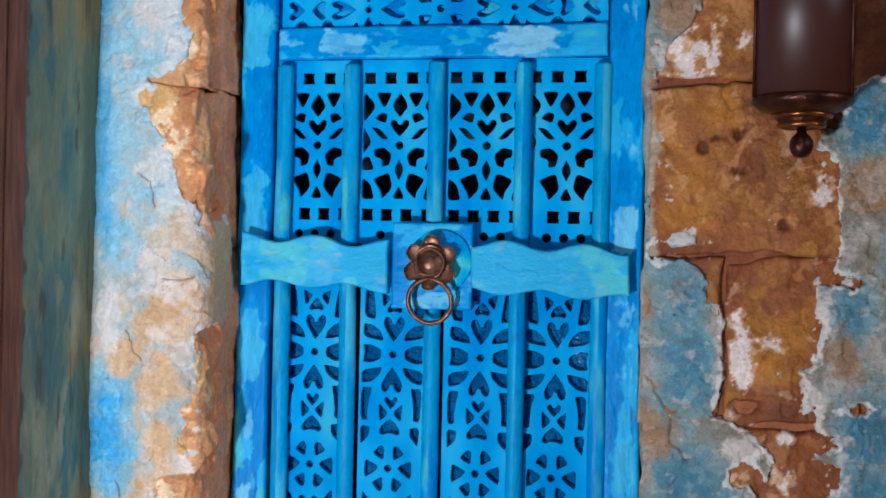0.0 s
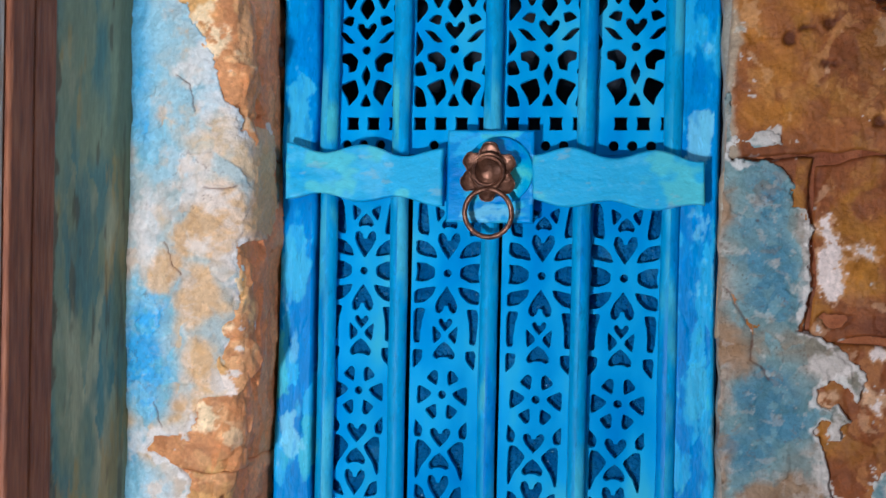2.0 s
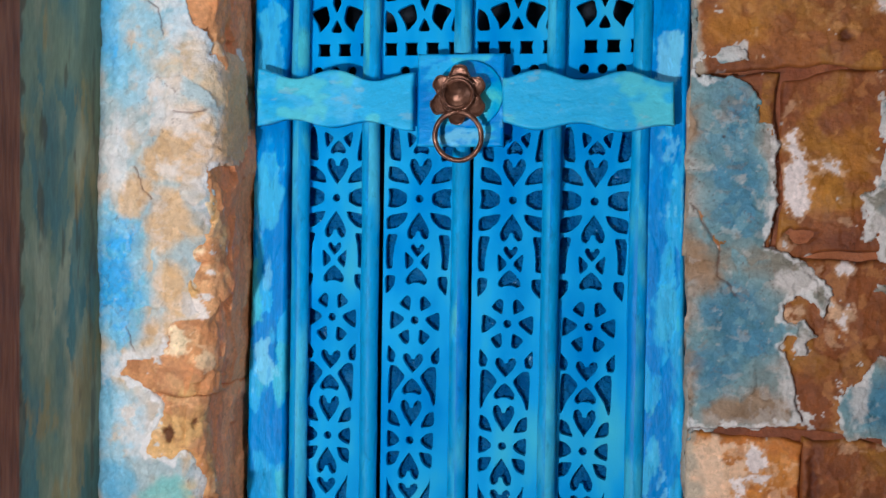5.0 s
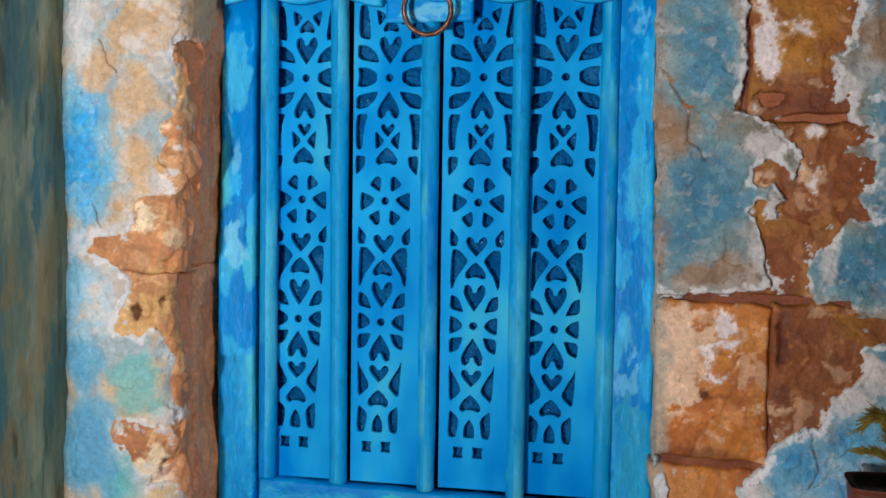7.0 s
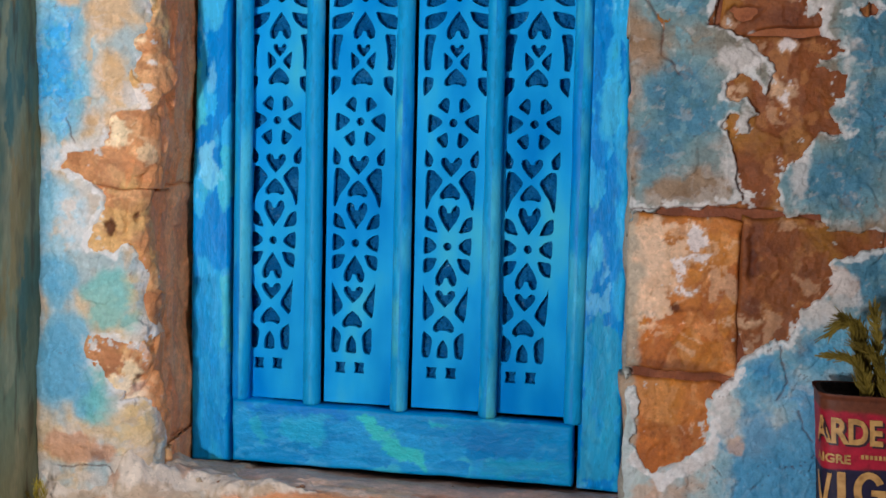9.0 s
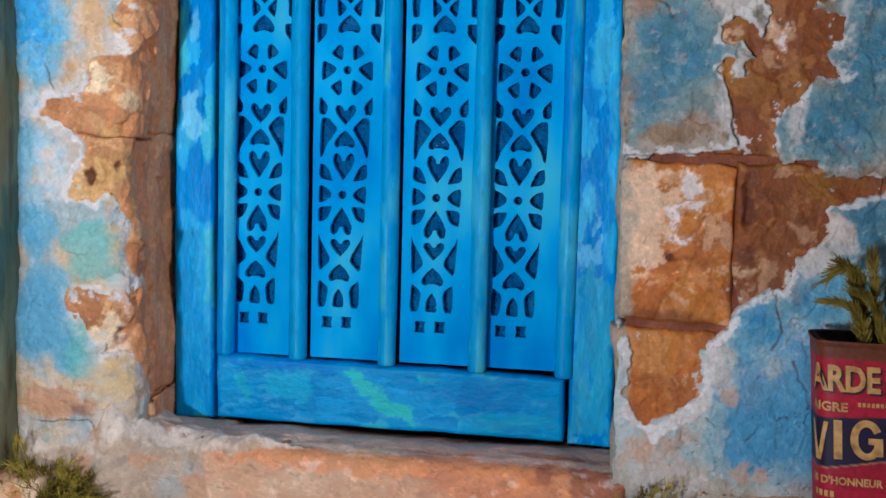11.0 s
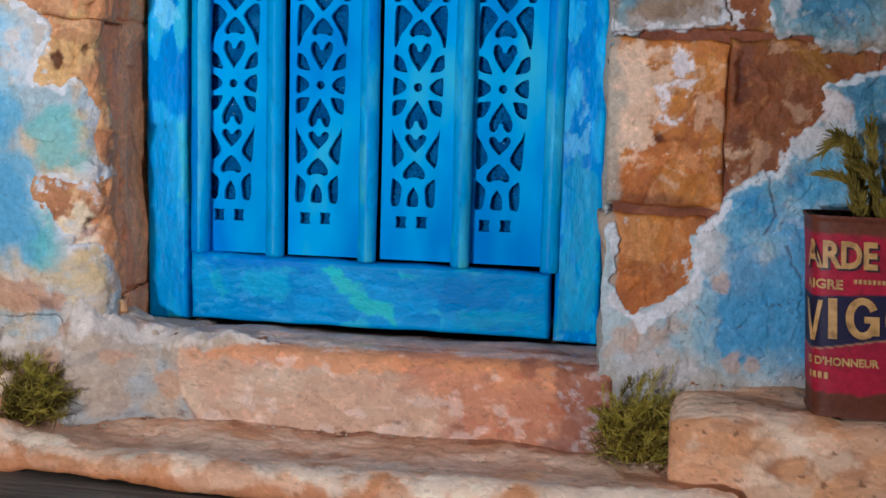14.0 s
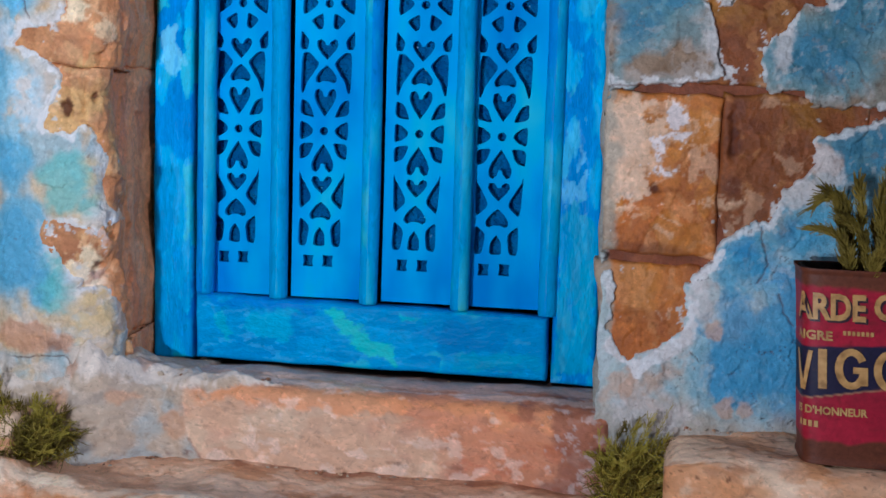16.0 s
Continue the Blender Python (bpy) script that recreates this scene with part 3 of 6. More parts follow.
def plaster_paint(seed, field, blue, tan, pal, torn=0.85, rim=1.4, speck=0.8):
    """Old paint on plaster: blue over a pale ground, stippled, rubbed through to tan, with raw white broken edges."""
    def paint(X, Z):
        wx, wz = X + fbm(X, Z, 6, 3, seed + 40) * 2, Z + fbm(X, Z, 6, 3, seed + 41) * 2
        tone, _, _ = knife(X, Z, 4.2, seed + 60, 1.2)
        fine, _, _ = knife(X, Z, 1.5, seed + 70, 1.2)
        c = flat(X, pal["base"])
        c = mix(c, pal["sky"], step(fbm(wx, wz, 14, 5, seed) + 0.3 * tone, -0.1, 0.5) * 0.55)
        c = mix(c, pal["raw"], step(fbm(wx, wz, 8, 4, seed + 2) - 0.3 * tone, 0.0, 0.6) * 0.6)
        b = blobs(X, Z, blue, 2) + fbm(wx, wz, 10, 4, seed + 4) * 2.4 + 1.2 * tone
        c = mix(c, pal["sky"], step(b, -3.5, 0) * 0.85)
        c = mix(c, pal["azure"], step(b, -0.8, 4) * 0.9)
        c = mix(c, pal["teal"], step(fbm(X, Z, 2.6, 4, seed + 6) + 0.3 * fine, 0.1, 0.6) * step(b, -3, 1) * 0.45)
        c = mix(c, pal["sky"], step(fbm(X, Z, 3.5, 5, seed + 7) + 0.4 * fine, 0.3, 0.6) * step(b, -1, 2) * 0.5)
        c = mix(c, pal["raw"], step(fbm(X, Z, 1.6, 4, seed + 16) + 0.5 * fine, 0.72, 0.9) * 0.45 * speck)
        t = blobs(X, Z, tan, 2) + fbm(wx, wz, 6, 4, seed + 8) * 2.0 + tone
        c = mix(c, pal["tan"], step(t, -1.0, 2.0) * 0.8)
        c = mix(c, pal["raw"], step(fbm(wx, wz, 5, 5, seed + 9), 0.2, 0.5) * step(t, -2, 2) * 0.45)
        c = mix(c, pal["tan"] * 0.7, step(fbm(wx, wz, 4, 6, seed + 11), 0.3, 0.55) * step(t, -1, 2) * 0.5)
        c = mix(c, pal["raw"], step(fbm(wx, wz, 3.2, 6, seed + 10), 0.5, 0.65) * 0.4 * speck)
        c = mix(c, pal["tan"] * 0.85, step(fbm(wx, wz, 2.4, 5, seed + 12), 0.55, 0.75) * 0.35 * speck)
        c = mix(c, UMBER, step(fbm(X, Z, 0.9, 3, seed + 13), 0.75, 0.9) * 0.4 * speck)
        c = c * (1 + 0.07 * tone + 0.09 * fine)[..., None]
        edge = step(rim - field + fbm(X, Z, 3, 5, seed + 15) * 1.1, 0, 0.5) * step(fbm(X, Z, 9, 3, seed + 14), -0.35, -0.05)
        return mix(c, lin(224, 216, 212), edge * torn)
    return paint


def plaster_relief(X, Z, seed):
    _, big, rim = knife(X, Z, 4.2, seed + 60, 1.2)
    _, small, _ = knife(X, Z, 1.5, seed + 70, 1.2)
    return 0.3 * big + 0.10 * small + 0.04 * rim + 0.45 * fbm(X, Z, 14, 4, seed + 2) + 0.22 * fbm(X, Z, 3, 5, seed + 3) + 0.1 * fbm(X, Z, 1.1, 3, seed + 4)


wall_right = thing("wall_right", "weathered stone wall with flaking blue and white plaster", "wall", "structure")
slab("mortar_bed", 53.9, 150, 14, 264, -20.7, 28, lambda X, Z: mix(mix(mix(flat(X, lin(156, 90, 52)), lin(150, 146, 136), step(55.6 - X, 0, 0.6)), lin(126, 66, 36), step(fbm(X, Z, 8, 4, 4), -0.3, 0.3) * step(X, 55.2, 56)), UMBER, step(fbm(X, Z, 6, 4, 3), 0.3, 0.8) * 0.6), STONE, wall_right, "dark brown mortar between the stones", 1.2, 1.0, lambda X, Z: 0.25 * fbm(X, Z, 4, 3, 5), 1.0)
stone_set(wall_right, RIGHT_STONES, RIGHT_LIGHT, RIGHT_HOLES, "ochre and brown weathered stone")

X, Z = np.meshgrid(np.linspace(54.4, 122, 272), np.linspace(16, 263, 988))
f = right_field(X, Z)
f = f + 0.55 * fbm(X, Z, 1.3, 4, 135)
thick = -4.3 - 0.45 * (1 - step(X, 56.5, 58)) * np.maximum(step(Z, 180, 190), step(Z, 68, 72) * step(106 - Z, 0, 3)) + 4.65 * step(f, -0.4, 0.25) + 0.35 * step(f, 0.25, 2.5) - 0.2 * step(f, 2.5, 6)
crack = np.minimum(np.min([along(X, Z, line, 0.5, 150 + 5 * k) for k, line in enumerate(RIGHT_CRACKS)], 0), 90 * np.abs(fbm(X, Z, 24, 5, 121)))
Y = -22.5 - thick - plaster_relief(X, Z, 101) + 0.6 * step(0.32 - crack, 0, 0.3)
low = step(Z + fbm(X, Z, 14, 3, 130) * 6, 66, 92)
coat = plaster_paint(101, f, RIGHT_BLUE, RIGHT_TAN, SKY_COAT, 0.8, 1.4)(X, Z) * (1 - low[..., None]) + plaster_paint(101, f, RIGHT_BLUE, RIGHT_TAN, DIM_GREY_COAT, 0.7, 1.2)(X, Z) * low[..., None]
smooth, _, _ = knife(X, Z, 3.4, 160, 1.3)
under_stone = step(70 - Z + 4 * fbm(X, Z, 9, 4, 161), 0, 8)
coat = mix(coat, lin(158, 186, 194), under_stone * 0.45)
for corners, colour, deep in (LOW_BLUE, lin(58, 144, 190), 0.72), (UP_BLUE, lin(88, 158, 190), 0.6), (LOW_PINK, lin(206, 172, 148), 0.75):
    coat = mix(coat, colour, step(inside(X, Z, corners, 2.2, 162) + 1.6 * smooth + 3.4 * fbm(X, Z, 4, 5, 163), -2.0, 2.6) * deep)
coat = mix(coat, lin(204, 164, 138), step(blobs(X, Z, LOW_SPOTS, 2) + 1.2 * fbm(X, Z, 2.5, 5, 164), -0.4, 0.5) * 0.7)
coat = mix(coat, lin(238, 230, 228), step(1.5 - along(X, Z, LOW_RIM, 0.9, 165) + 1.4 * fbm(X, Z, 2.4, 5, 166), 0, 0.7) * 0.85)
coat = mix(coat, lin(178, 150, 122), step(38 - Z + fbm(X, Z, 12, 5, 131) * 9, 0, 8) * 0.6)
coat = mix(coat, lin(212, 200, 194), step(blobs(X, Z, RIGHT_WHITE, 2) + fbm(X, Z, 4, 5, 132) * 1.5 + fbm(X, Z, 1.3, 4, 133) * 1.0, -0.8, 1.2) * 0.7)
coat = mix(coat, UMBER, step(0.26 - crack, 0, 0.2) * 0.65)
X = X + 0.9 * fbm(Z, Z * 0, 7, 4, 134) * (1 - step(X, 54.4, 57.5))
sheet("plaster_coat", X, Y, Z, coat, PLASTER, wall_right, "flaking blue-grey and white painted plaster", f > -0.6)

# the wall's edge beside the door leans a little towards it higher up
def lean(obs, by, z0, z1, x0, x1):
    """Shift the vertices between x0 (fully) and x1 (not at all) by so many mm, more from z0 up to z1."""
    for ob in obs:
        co = np.empty(len(ob.data.vertices) * 3)
        ob.data.vertices.foreach_get("co", co)
        co = co.reshape(-1, 3)
        co[:, 0] += by * MM * step(co[:, 2] / MM, z0, z1) * (1 - step((co[:, 0] / MM - x0) / (x1 - x0), 0.0, 1.0))
        ob.data.vertices.foreach_set("co", co.ravel())
        ob.data.update()


lean(wall_right.children, -1.3, 75, 150, 55.5, 66)

# the pillar to the left of the door: front face, rounded corner, and a reveal that runs back to the door
wall_left = thing("wall_left", "stone door pillar with blue and cream flaking plaster", "wall", "structure")
LEFT_STONES = [(219.3, 264, 7), (178.8, 219.2, 17), (107.1, 178.7, 29), (46, 107.0, 37), (15, 45.9, 47)]  # z0, z1, seed
LEFT_LIGHT = [(-62, 165, 8, 12), (-60, 148, 6, 9), (-62, 205, 5, 8), (-62, 120, 4, 4), (-58, 60, 4, 5), (-60, 226, 4, 4)]
LEFT_HOLES = [(-55.6, 100, 1.0, 1.2), (-58, 92, 0.9, 1.4), (-63, 97.5, 1.4, 1.6), (-56, 63, 1.0, 1.2), (-50.5, 219.5, 0.9, 0.8)]
LEFT_COAT_TOP = [(-90, 266), (-58, 266), (-57.5, 239.3), (-58.2, 235.7), (-55.6, 231.9), (-57.5, 228), (-57.9, 225.2), (-60.1, 222.3), (-62.9, 220.4), (-66.7, 219.9), (-64.7, 217.8), (-67.8, 216), (-68.9, 213.6), (-66.5, 213),
                 (-64.8, 208.6), (-62, 206.1), (-60.5, 202.7), (-59.3, 199.1), (-59, 195.5), (-57.6, 191.9), (-53.9, 187.4), (-54.5, 184.4), (-51.5, 184.2), (-46.9, 186), (-38.3, 184.8), (-36.8, 179), (-33.4, 167), (-38.1, 161.2),
                 (-46.2, 159.8), (-53.3, 159.2), (-54.8, 156.1), (-52.9, 151.1), (-90, 150)]
LEFT_COAT_MID = [(-90, 168), (-57, 168), (-56, 157), (-53.2, 152), (-54.6, 149.6), (-53.8, 144.2), (-52.5, 142.2), (-55.2, 139.4), (-53.6, 137), (-56.5, 132.7), (-54.9, 128.6), (-55.5, 125.4), (-58.5, 124.3), (-61.2, 123.9), (-62.9, 121), (-63.8, 116.2),
                 (-66.3, 114.9), (-73, 114), (-74.8, 111.1), (-70.3, 108.7), (-65.8, 106.2), (-63.8, 103.9), (-64.4, 101.1), (-66.6, 96.9), (-68.1, 93.2), (-69, 90), (-90, 90)]
LEFT_COAT_LOW = [(-90, 107), (-72, 107), (-69.5, 97), (-68.5, 93), (-61.9, 91.4), (-59.8, 93.7), (-56, 93.4), (-54.4, 91.4), (-51.6, 85.3), (-52.4, 77.5), (-47.8, 73.1), (-53.7, 71.5), (-55.8, 69.2), (-54.4, 66), (-56.8, 67.6), (-57.3, 70.8), (-61.9, 72.6),
                 (-65.9, 72.1), (-66.7, 69.5), (-64.5, 67), (-62.5, 63.9), (-60.4, 60.6), (-58.1, 59.2), (-60, 57.4), (-54.7, 58.1), (-49, 56), (-48.9, 51.1), (-46.4, 43.9), (-43, 38), (-43, 10), (-90, 10)]
LEFT_FLAKES = [(-50, 150.5, 0.7, 1.2), (-49.5, 139.8, 1.2, 1.0), (-56.2, 127, 1.5, 2.8), (-66, 116, 1.4, 1.0), (-54, 134.6, 0.9, 0.6), (-40, 186, 1.6, 1.4), (-47, 190, 1.2, 0.9), (-30, 205, 0.8, 2.6), (-31, 228, 0.7, 4)]
LEFT_BLUE = [(-64, 28, 8, 6), (-80.6, 212, 2.6, 22), (-78, 200, 3.4, 12), (-77, 186, 4, 7), (-75, 134, 8, 14), (-71, 142, 4, 5), (-66, 150, 1, 1)]
LEFT_SKY = [(-79, 104, 2.4, 10), (-76, 84, 6, 8), (-74, 67, 8, 13), (-67, 58, 5, 6)]
LEFT_TAN = [(-70, 152, 5, 5), (-58, 165, 7, 8), (-45, 168, 9, 9), (-58, 38, 4, 5), (-62, 160, 8, 5), (-63, 146, 6, 9), (-62, 133, 4, 8), (-66, 121, 5, 4), (-72, 46, 8, 3), (-58, 84, 2, 4)]
LEFT_WHITE = [(-65, 234, 7, 9), (-60, 230, 3, 6), (-62, 222, 3, 2.4), (-68, 217, 3, 3), (-62, 202, 2.2, 4), (-64, 197.5, 5, 2.4), (-62, 188, 2, 4), (-57, 186, 1.8, 4), (-66, 178, 4, 3), (-75, 161, 3, 8), (-61, 169.5, 4, 2.2), (-62, 158, 2.6, 1.6),
              (-55.6, 155, 1.4, 4), (-55, 140, 1.6, 2.6), (-56.6, 127, 2.0, 3.4), (-71, 115, 5, 1.6), (-71, 99, 4, 8), (-54.2, 84, 1.6, 7.5), (-53, 74, 3.4, 2), (-57, 69.5, 1.2, 3), (-66, 70, 1.4, 3), (-60, 61, 1.6, 2), (-50.5, 52, 1.6, 5), (-77, 113, 3, 4)]
LEFT_PALE = [(-72, 226, 9, 9), (-71, 208, 6, 10), (-68, 190, 8, 9), (-70, 177, 6, 6), (-74, 98, 5, 9)]
LEFT_TEAL = [(-63, 81, 6.5, 8), (-58, 76, 3, 4), (-64, 58, 3.4, 5)]
LEFT_CRACKS = [[(-68.9, 197), (-65.8, 194.8), (-64.2, 191), (-63.6, 188.4)], [(-68, 213.8), (-65.6, 212), (-64.4, 208.4)], [(-71.5, 110.4), (-66, 108), (-62.8, 107), (-60.4, 105.6)], [(-75, 41.8), (-62.5, 42), (-59.4, 37.6)],
               [(-70.4, 159), (-68.4, 154.4), (-66.6, 151.6)], [(-73, 122), (-71.4, 118), (-70.6, 116)], [(-61.5, 171.4), (-57.6, 171), (-55.6, 172)], [(-66.4, 220), (-62, 219), (-50, 219.4)]]
FACE_L, FACE_R, FRONT, CORNER = -84.0, -54.4, -27.5, 8.0


def pillar_place(S, out):
    """From s, the way round the pillar's front, corner and reveal, and a height above the surface."""
    flat_run, arc = FACE_R - CORNER - FACE_L, CORNER * math.pi / 2
    a = np.clip((S - flat_run) / CORNER, 0, math.pi / 2)
    X = FACE_L + np.minimum(S, flat_run) + CORNER * np.sin(a)
    Y = FRONT + CORNER * (1 - np.cos(a)) + np.maximum(S - flat_run - arc, 0)
    X, Y = X + out * np.sin(a), Y - out * np.cos(a)
    return X, Y


def pillar_bulge(S, Z):
    return 0.9 * fbm(S, Z, 30, 3, 71) + 0.5 * np.sin(Z / 23.0)


SMAX = 29.6 - CORNER + CORNER * math.pi / 2 - CORNER + 29.5
for z0, z1, seed in LEFT_STONES:
    n = int((z1 - z0) / 0.34)
    S, Z = np.meshgrid(np.linspace(0, SMAX, 170), np.linspace(z0, z1, n))
    d = np.minimum(Z - z0, z1 - Z)
    out = pillar_bulge(S, Z) - 0.28 * np.maximum(7.8 - S, 0) + stone_relief(seed, [(x - FACE_L, z, a, b) for x, z, a, b in LEFT_HOLES], 0.8)(S, Z) - 0.5 * (1 - np.sqrt(np.clip(1 - (np.clip(1.4 - d, 0, 1.4) / 1.4) ** 2, 0, 1)))
    # chipped, knobbly arris between the front and the reveal
    _, chip, _ = knife(S, Z, 7.0, seed + 90, 1.6)
    out = out + (1.3 * fbm(S, Z, 10, 5, seed + 3, 2.2) + 1.5 * chip) * step(S, 22, 30) * step(SMAX - S, 0, 8) * (1 - 0.6 * step(S, 38, 44))
    out = out - 2.2 * step(left_field(S + FACE_L, Z), 1.5, 4)
    X, Y = pillar_place(S, out)
    XS, Z = S + FACE_L, Z + 1.3 * fbm(S, S * 0, 11, 3, 88)
    c = stone_paint(seed, LEFT_LIGHT, LEFT_HOLES, WARM, left_field, 0.1, 0.5)(XS, Z)
    stroke, _, rim = knife(S, Z, 4.0, seed + 95, 4.0)
    c = mix(c, lin(214, 138, 84), step(S + fbm(S, Z, 11, 5, seed) * 5 + 3 * stroke, 30, 34) * 0.7)
    brown = mix(flat(S, lin(244, 162, 108)), lin(222, 136, 88), step(stroke + 0.6 * fbm(S, Z, 14, 4, seed + 5, 3), -0.1, 0.4) * 0.8)
    brown = mix(brown, lin(230, 164, 118), step(fbm(S, Z, 6, 5, seed + 6, 4) - 0.3 * stroke, 0.35, 0.6) * 0.7)
    brown = mix(brown, lin(130, 76, 50), rim * step(fbm(S, Z, 8, 3, seed + 7), 0.0, 0.4) * 0.4)
    brown = mix(brown, lin(186, 156, 144), step(fbm(S, Z, 7, 5, seed + 8, 5) + 0.1 * (S - 53), 0.2, 0.5) * step(S, 47, 53) * 0.2)
    c = mix(c, brown, step(S + fbm(S, Z, 12, 4, seed + 1, 2) * 3.5 + 2 * stroke, 34.5, 37.5) * 0.85)
    c = mix(c, lin(228, 216, 208), step(blobs(XS, Z, LEFT_FLAKES, 2) + fbm(XS, Z, 2.4, 5, 203) * 1.2 + fbm(XS, Z, 0.9, 4, 204) * 0.6, -0.1, 0.3) * 0.85)
    Xp = np.vstack([X[:1], X, X[-1:]])
    Yp = np.vstack([np.minimum(Y[:1] + 6, 3), Y, np.minimum(Y[-1:] + 6, 3)])
    sheet("stone", Xp, Yp, np.vstack([Z[:1], Z, Z[-1:]]), np.concatenate([c[:1], c, c[-1:]]), STONE, wall_left, "orange and brown weathered stone")
bm = bmesh.new()
box(bm, FACE_L + 0.5, FACE_R - 4.0, FRONT + 5.5, 8, 14, 264, 1.0)
part("mortar_bed", bm, WOOD, wall_left, "brown mortar core", False)

S, Z = np.meshgrid(np.linspace(0, 55, 210), np.linspace(16, 263, 940))
XS = S + FACE_L
f = left_field(XS, Z) + 0.5 * fbm(XS, Z, 1.3, 4, 236)
crack = np.min([along(XS, Z, line, 0.5, 260 + 5 * k) for k, line in enumerate(LEFT_CRACKS)], 0)
out = pillar_bulge(S, Z) - 0.28 * np.maximum(7.8 - S, 0) - 3.0 + 3.4 * step(f, -0.4, 0.25) + 0.5 * step(f, 0.25, 3.5) + plaster_relief(XS, Z, 205) - 0.6 * step(0.3 - crack, 0, 0.28)
X, Y = pillar_place(S, out)
coat = plaster_paint(205, f, LEFT_BLUE, LEFT_TAN, PALE_COAT, 0.85, 1.5, 0.35)(XS, Z)
high = step(Z + 9 * fbm(XS, Z, 10, 5, 237), 178, 198)
coat = mix(coat, lin(146, 190, 208), high * step(fbm(XS, Z, 3, 5, 238), -0.8, 0.1) * 0.72)
coat = mix(coat, lin(72, 160, 206), high * step(-74 - XS + 3 * fbm(XS, Z, 9, 5, 239, 2), -2, 4) * 0.7)
coat = mix(coat, lin(96, 168, 198), step(blobs(XS, Z, LEFT_SKY, 2) + fbm(XS, Z, 8, 5, 229) * 2.6, -2.0, 2.0) * 0.85)
coat = mix(coat, lin(70, 150, 190), step(blobs(XS, Z, LEFT_SKY, 2) + fbm(XS, Z, 6, 5, 230) * 3.2, 1.5, 4.5) * 0.5)
coat = mix(coat, lin(112, 182, 176), step(blobs(XS, Z, LEFT_TEAL, 2) + fbm(XS, Z, 6, 5, 224) * 2.2, -1.2, 1.5) * 0.75)
coat = mix(coat, lin(222, 186, 124), step(blobs(XS, Z, [(-56, 51, 4.5, 6), (-56.5, 84, 1.6, 5)], 2) + fbm(XS, Z, 5, 5, 225) * 2.4, -1.5, 2) * step(fbm(XS, Z, 2.4, 5, 235), -0.5, 0.1) * 0.6)
coat = mix(coat, lin(222, 214, 210), step(blobs(XS, Z, LEFT_WHITE, 2) + fbm(XS, Z, 5, 6, 223) * 2.2 + fbm(XS, Z, 1.3, 4, 226) * 1.2, -1.2, 1.8) * 0.62)
coat = mix(coat, lin(150, 194, 212), step(blobs(XS, Z, LEFT_PALE, 2) + fbm(XS, Z, 7, 6, 227) * 2.5, -1.5, 2.5) * step(fbm(XS, Z, 3, 5, 228), -0.5, 0.2) * 0.7)
coat = mix(coat, UMBER, step(0.014 - np.abs(fbm(XS, Z, 13, 6, 221)), 0, 0.01) * step(fbm(XS, Z, 16, 3, 222), 0.2, 0.5) * 0.45)
coat = mix(coat, UMBER, step(0.24 - crack, 0, 0.2) * 0.75)
coat = mix(coat, lin(216, 164, 112), step(XS + 4 * fbm(XS, Z, 8, 5, 240, 2), -53, -48) * 0.75)
coat = mix(coat, lin(196, 142, 108), step(blobs(XS, Z, [(-71, 46, 9, 4), (-62, 46, 3, 3)], 2) + fbm(XS, Z, 6, 5, 231) * 2.2, -0.5, 1.0) * 0.8)
coat = mix(coat, lin(138, 98, 76), step(blobs(XS, Z, [(-64, 44.5, 3, 2.4)], 2) + fbm(XS, Z, 4, 5, 232) * 1.4, -0.3, 0.8) * 0.7)
coat = mix(coat, lin(148, 168, 172), step(38 - Z + fbm(XS, Z, 9, 5, 233) * 5, 0, 4) * step(fbm(XS, Z, 7, 5, 234), -0.2, 0.3) * 0.6)
sheet("plaster_coat", X, Y, Z, coat, PLASTER, wall_left, "flaking sky-blue and cream plaster", f > -0.6)


lean(wall_left.children, 0.9, 90, 150, -54.5, -58)


